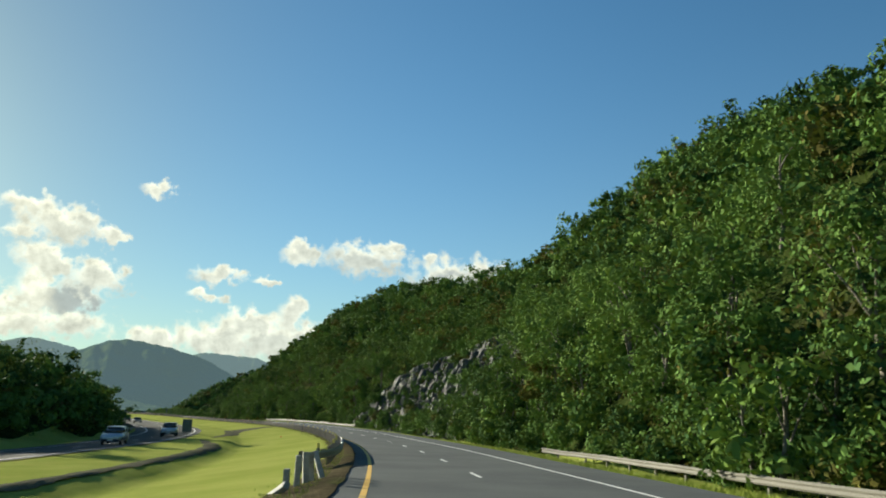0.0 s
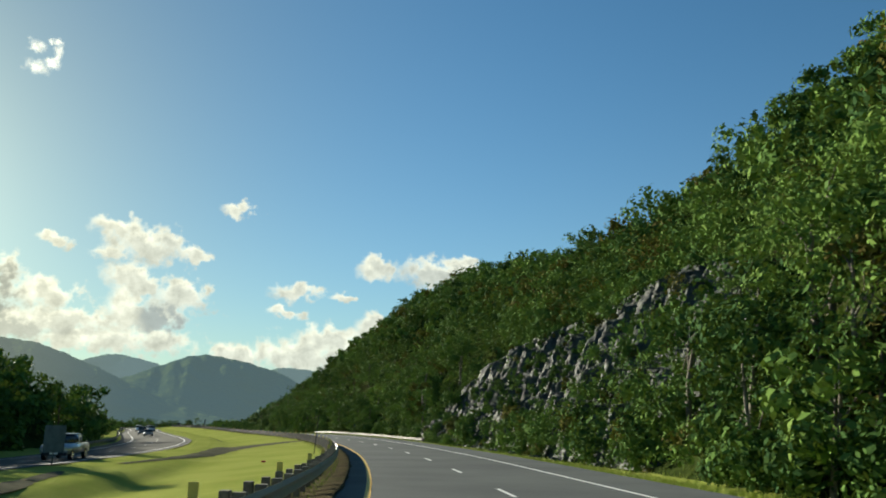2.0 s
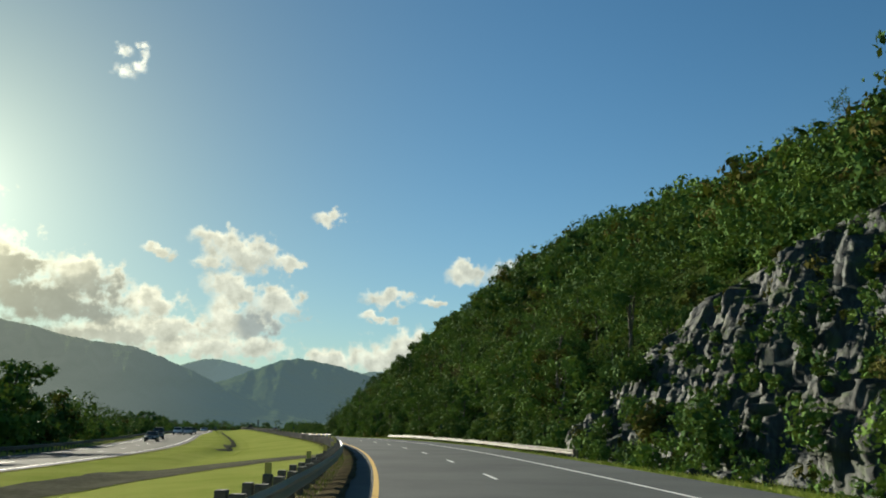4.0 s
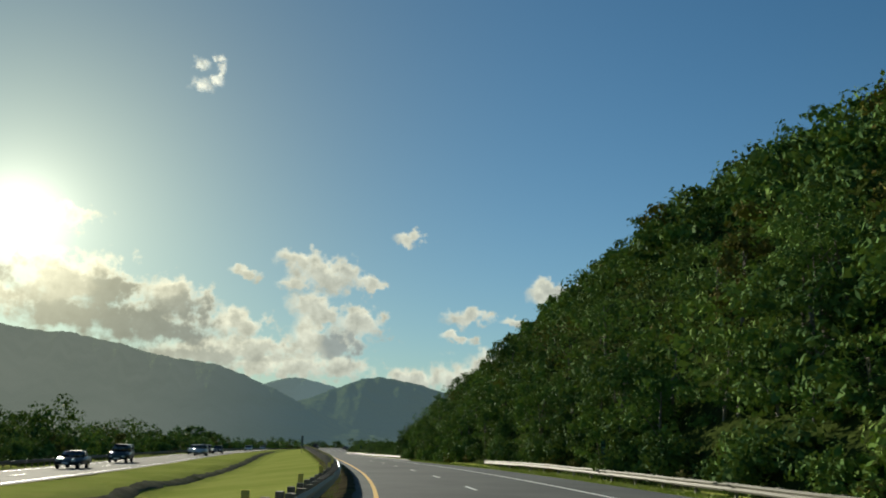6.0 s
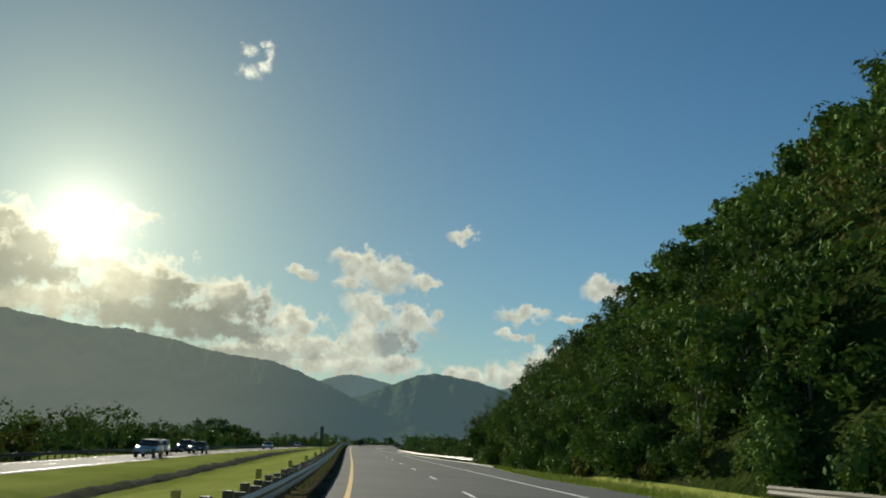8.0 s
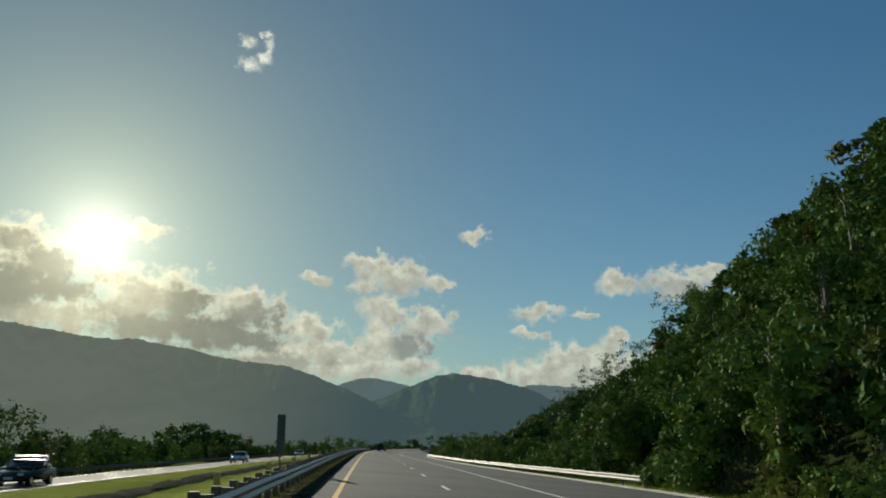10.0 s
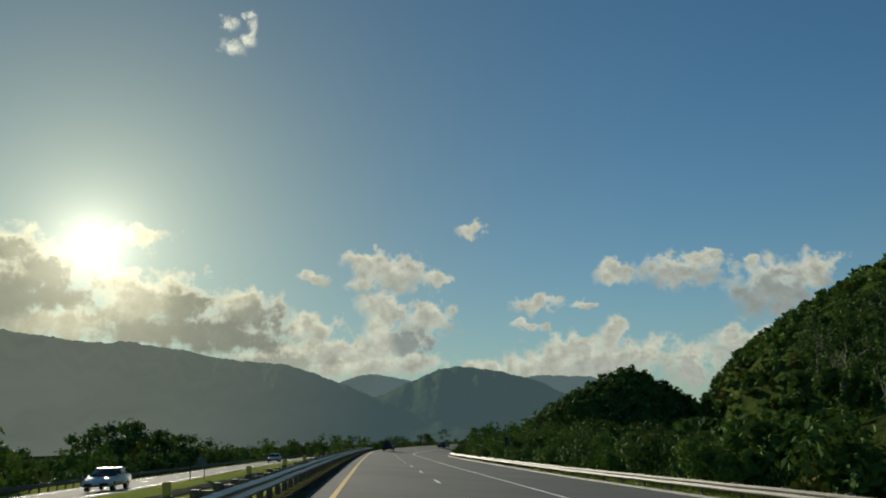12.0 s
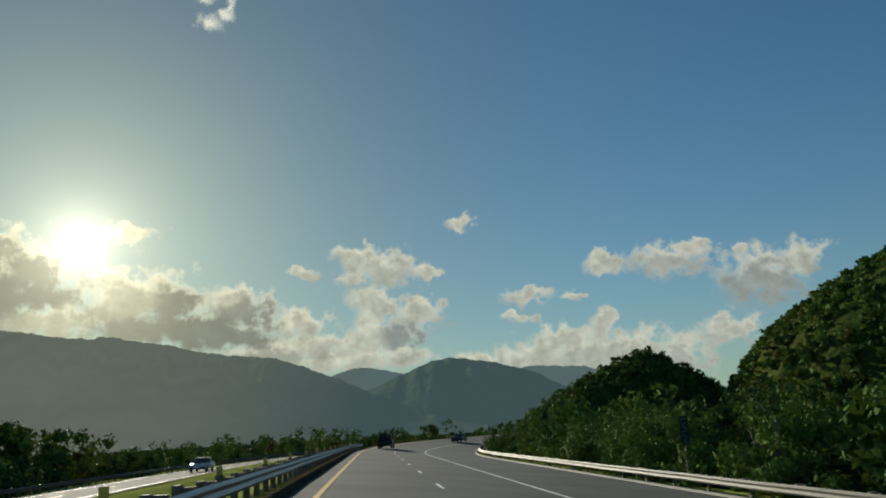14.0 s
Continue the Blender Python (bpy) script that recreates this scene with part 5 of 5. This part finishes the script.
def car_meshes(shape, paint):
    if (shape, paint) in CAR_MESHES:
        return CAR_MESHES[shape, paint]
    k = SHAPES[shape]
    bm = bmesh.new()
    prism(bm, k["body"], k["half"], 0.10, 0.7)
    bmesh.ops.bevel(bm, geom=list(bm.edges), offset=0.05, segments=2, affect="EDGES")
    body = from_bm("body", bm, PAINTS[paint], True)
    bm = bmesh.new()
    prism(bm, k["cabin"], k["half"] - 0.06, 0.28, k["cabin"][0][1])
    bmesh.ops.bevel(bm, geom=list(bm.edges), offset=0.04, segments=2, affect="EDGES")
    cabin = from_bm("cabin_glass", bm, M_GLASS, True)
    ys, zs = [p[0] for p in k["cabin"]], [p[1] for p in k["cabin"]]
    top = max(zs)
    bm = bmesh.new()
    w = k["half"] - 0.06 - 0.28 * (top - zs[0]) + 0.015
    box(bm, -w, w, ys[2] - 0.05, ys[1] + 0.08, top - 0.05, top + 0.02, 0.02)
    roof = from_bm("roof", bm, PAINTS[paint])
    bm = bmesh.new()
    box(bm, -0.03, 0.03, -0.05, 0.05, zs[0] - 0.02, top - 0.04, 0.01)
    pillar = from_bm("pillar", bm, PAINTS[paint]), [(side * (w + 0.10), y) for side in (-1, 1) for y in (ys[1] * 0.5 + ys[2] * 0.5, ys[2] + 0.05)]
    bm = bmesh.new()
    bmesh.ops.create_cone(bm, cap_ends=True, segments=20, radius1=k["r"], radius2=k["r"], depth=0.22)
    bmesh.ops.bevel(bm, geom=list(bm.edges), offset=0.025, segments=1, affect="EDGES")
    bmesh.ops.rotate(bm, verts=bm.verts, matrix=Matrix.Rotation(math.pi / 2, 3, "Y"))
    tyre = from_bm("tyre", bm, M_RUBBER)
    bm = bmesh.new()
    bmesh.ops.create_cone(bm, cap_ends=True, segments=14, radius1=k["r"] * 0.62, radius2=k["r"] * 0.62, depth=0.235)
    bmesh.ops.rotate(bm, verts=bm.verts, matrix=Matrix.Rotation(math.pi / 2, 3, "Y"))
    rim = from_bm("rim", bm, M_CHROME)
    front, rear = max(p[0] for p in k["body"]), min(p[0] for p in k["body"])
    lamp = box_mesh("headlight", (0.34, 0.10, 0.16), M_LAMP, 0.03)
    tail = box_mesh("tail_light", (0.26, 0.08, 0.2), M_TAIL, 0.02)
    bumper = box_mesh("bumper", (k["half"] * 1.7, 0.12, 0.2), M_TRIM, 0.03)
    plate = box_mesh("number_plate", (0.5, 0.02, 0.13), M_LAMP, 0.005)
    mirror = box_mesh("mirror", (0.2, 0.1, 0.13), PAINTS[paint], 0.03)
    CAR_MESHES[shape, paint] = (body, cabin, roof, pillar, tyre, rim, lamp, tail, bumper, plate, mirror, front, rear)
    return CAR_MESHES[shape, paint]


def car(shape, paint, place, label, group):
    k = SHAPES[shape]
    body, cabin, roof, pillar, tyre, rim, lamp, tail, bumper, plate, mirror, front, rear = car_meshes(shape, paint)
    root = tagged(new("pickup_truck" if shape == "pickup" else "van" if shape == "van" else "car"), label, "car", group)
    root.matrix_basis = place
    part("body", body, root)
    part("cabin_glass", cabin, root, "dark tinted window glass")
    part("roof", roof, root)
    for x, y in pillar[1]:
        part("pillar", pillar[0], root, "", pose(x, y, 0))
    for y in k["wheels"]:
        for side in (-1, 1):
            wheel = part("wheel", tyre, root, "", pose(side * (k["half"] - 0.1), y, k["r"]))
            part("rim", rim, wheel, "bright metal rim")
    for side in (-1, 1):
        part("headlight", lamp, root, "clear headlight", pose(side * (k["half"] - 0.28), front - 0.06, 0.70))
        part("tail_light", tail, root, "red tail light", pose(side * (k["half"] - 0.2), rear + 0.05, 0.82))
        part("mirror", mirror, root, "", pose(side * (k["half"] + 0.05), k["cabin"][0][0] - 0.35, k["cabin"][0][1] + 0.05))
    part("bumper", bumper, root, "", pose(0, front - 0.03, 0.46))
    part("bumper", bumper, root, "", pose(0, rear + 0.03, 0.50))
    part("number_plate", plate, root, "", pose(0, front + 0.04, 0.5))
    return root


def opposite(s, across):
    o = float(smooth(OTHER, np.array([s]))[0])
    d = o - across
    z = float(smooth(LEVEL, np.array([s]))[0] + other_z(np.array([s]), np.array([d]))[0])
    return at_spot(s, d, z, 180.0)


for s, across, shape, paint, label in (
        (87, 3.6, "suv", "silver", "silver sports utility car on the opposite road"),
        (118, 3.0, "pickup", "silver", "silver pickup truck on the opposite road"),
        (242, 5.8, "sedan", "dark_grey", "dark grey saloon car on the opposite road"),
        (264, 6.4, "van", "dark_grey", "dark boxy van on the opposite road"),
        (306, 3.0, "suv", "silver", "silver sports utility car on the opposite road"),
        (336, 6.4, "suv", "dark_grey", "dark sports utility car on the opposite road"),
        (329, 3.2, "sedan", "black", "black saloon car on the opposite road"),
        (322, 6.2, "suv", "white", "white sports utility car on the opposite road"),
        (392, 3.0, "sedan", "white", "white saloon car with headlights on the opposite road"),
        (480, 3.0, "sedan", "silver", "silver saloon car on the opposite road")):
    car(shape, paint, opposite(s, across), label, "cars on the opposite road")


def ahead(s, d):
    dd = float(lane(np.array([s]))[0]) + d
    z = float(smooth(LEVEL, np.array([s]))[0] + bank(np.array([s]))[0] * dd)
    return at_spot(s, dd, z) @ pose(0, 0, 0, 0, -math.degrees(math.atan(float(bank(np.array([s]))[0]))) * -1.0, 0)


truck = car("pickup", "black", ahead(505, -1.8), "dark pickup truck with a load on its bed driving ahead", "cars ahead")
bm = bmesh.new()
box(bm, -0.7, 0.7, -2.4, -1.2, 1.1, 1.75, 0.08)
box(bm, -0.45, 0.5, -2.2, -1.5, 1.7, 2.15, 0.1)
part("load", from_bm("load", bm, M_TRIM), truck, "dark bundled load on the bed")
car("sedan", "dark_grey", ahead(548, 1.8), "dark saloon car entering the bend ahead", "cars ahead")

# scrap of litter in the median grass
bm = bmesh.new()
box(bm, -0.14, 0.14, -0.1, 0.1, 0.0, 0.10, 0.03)
tagged(new("litter", from_bm("litter", bm, M_RED)), "crumpled red plastic litter in the median grass", "litter").matrix_basis = at_spot(109.5, -6.4)
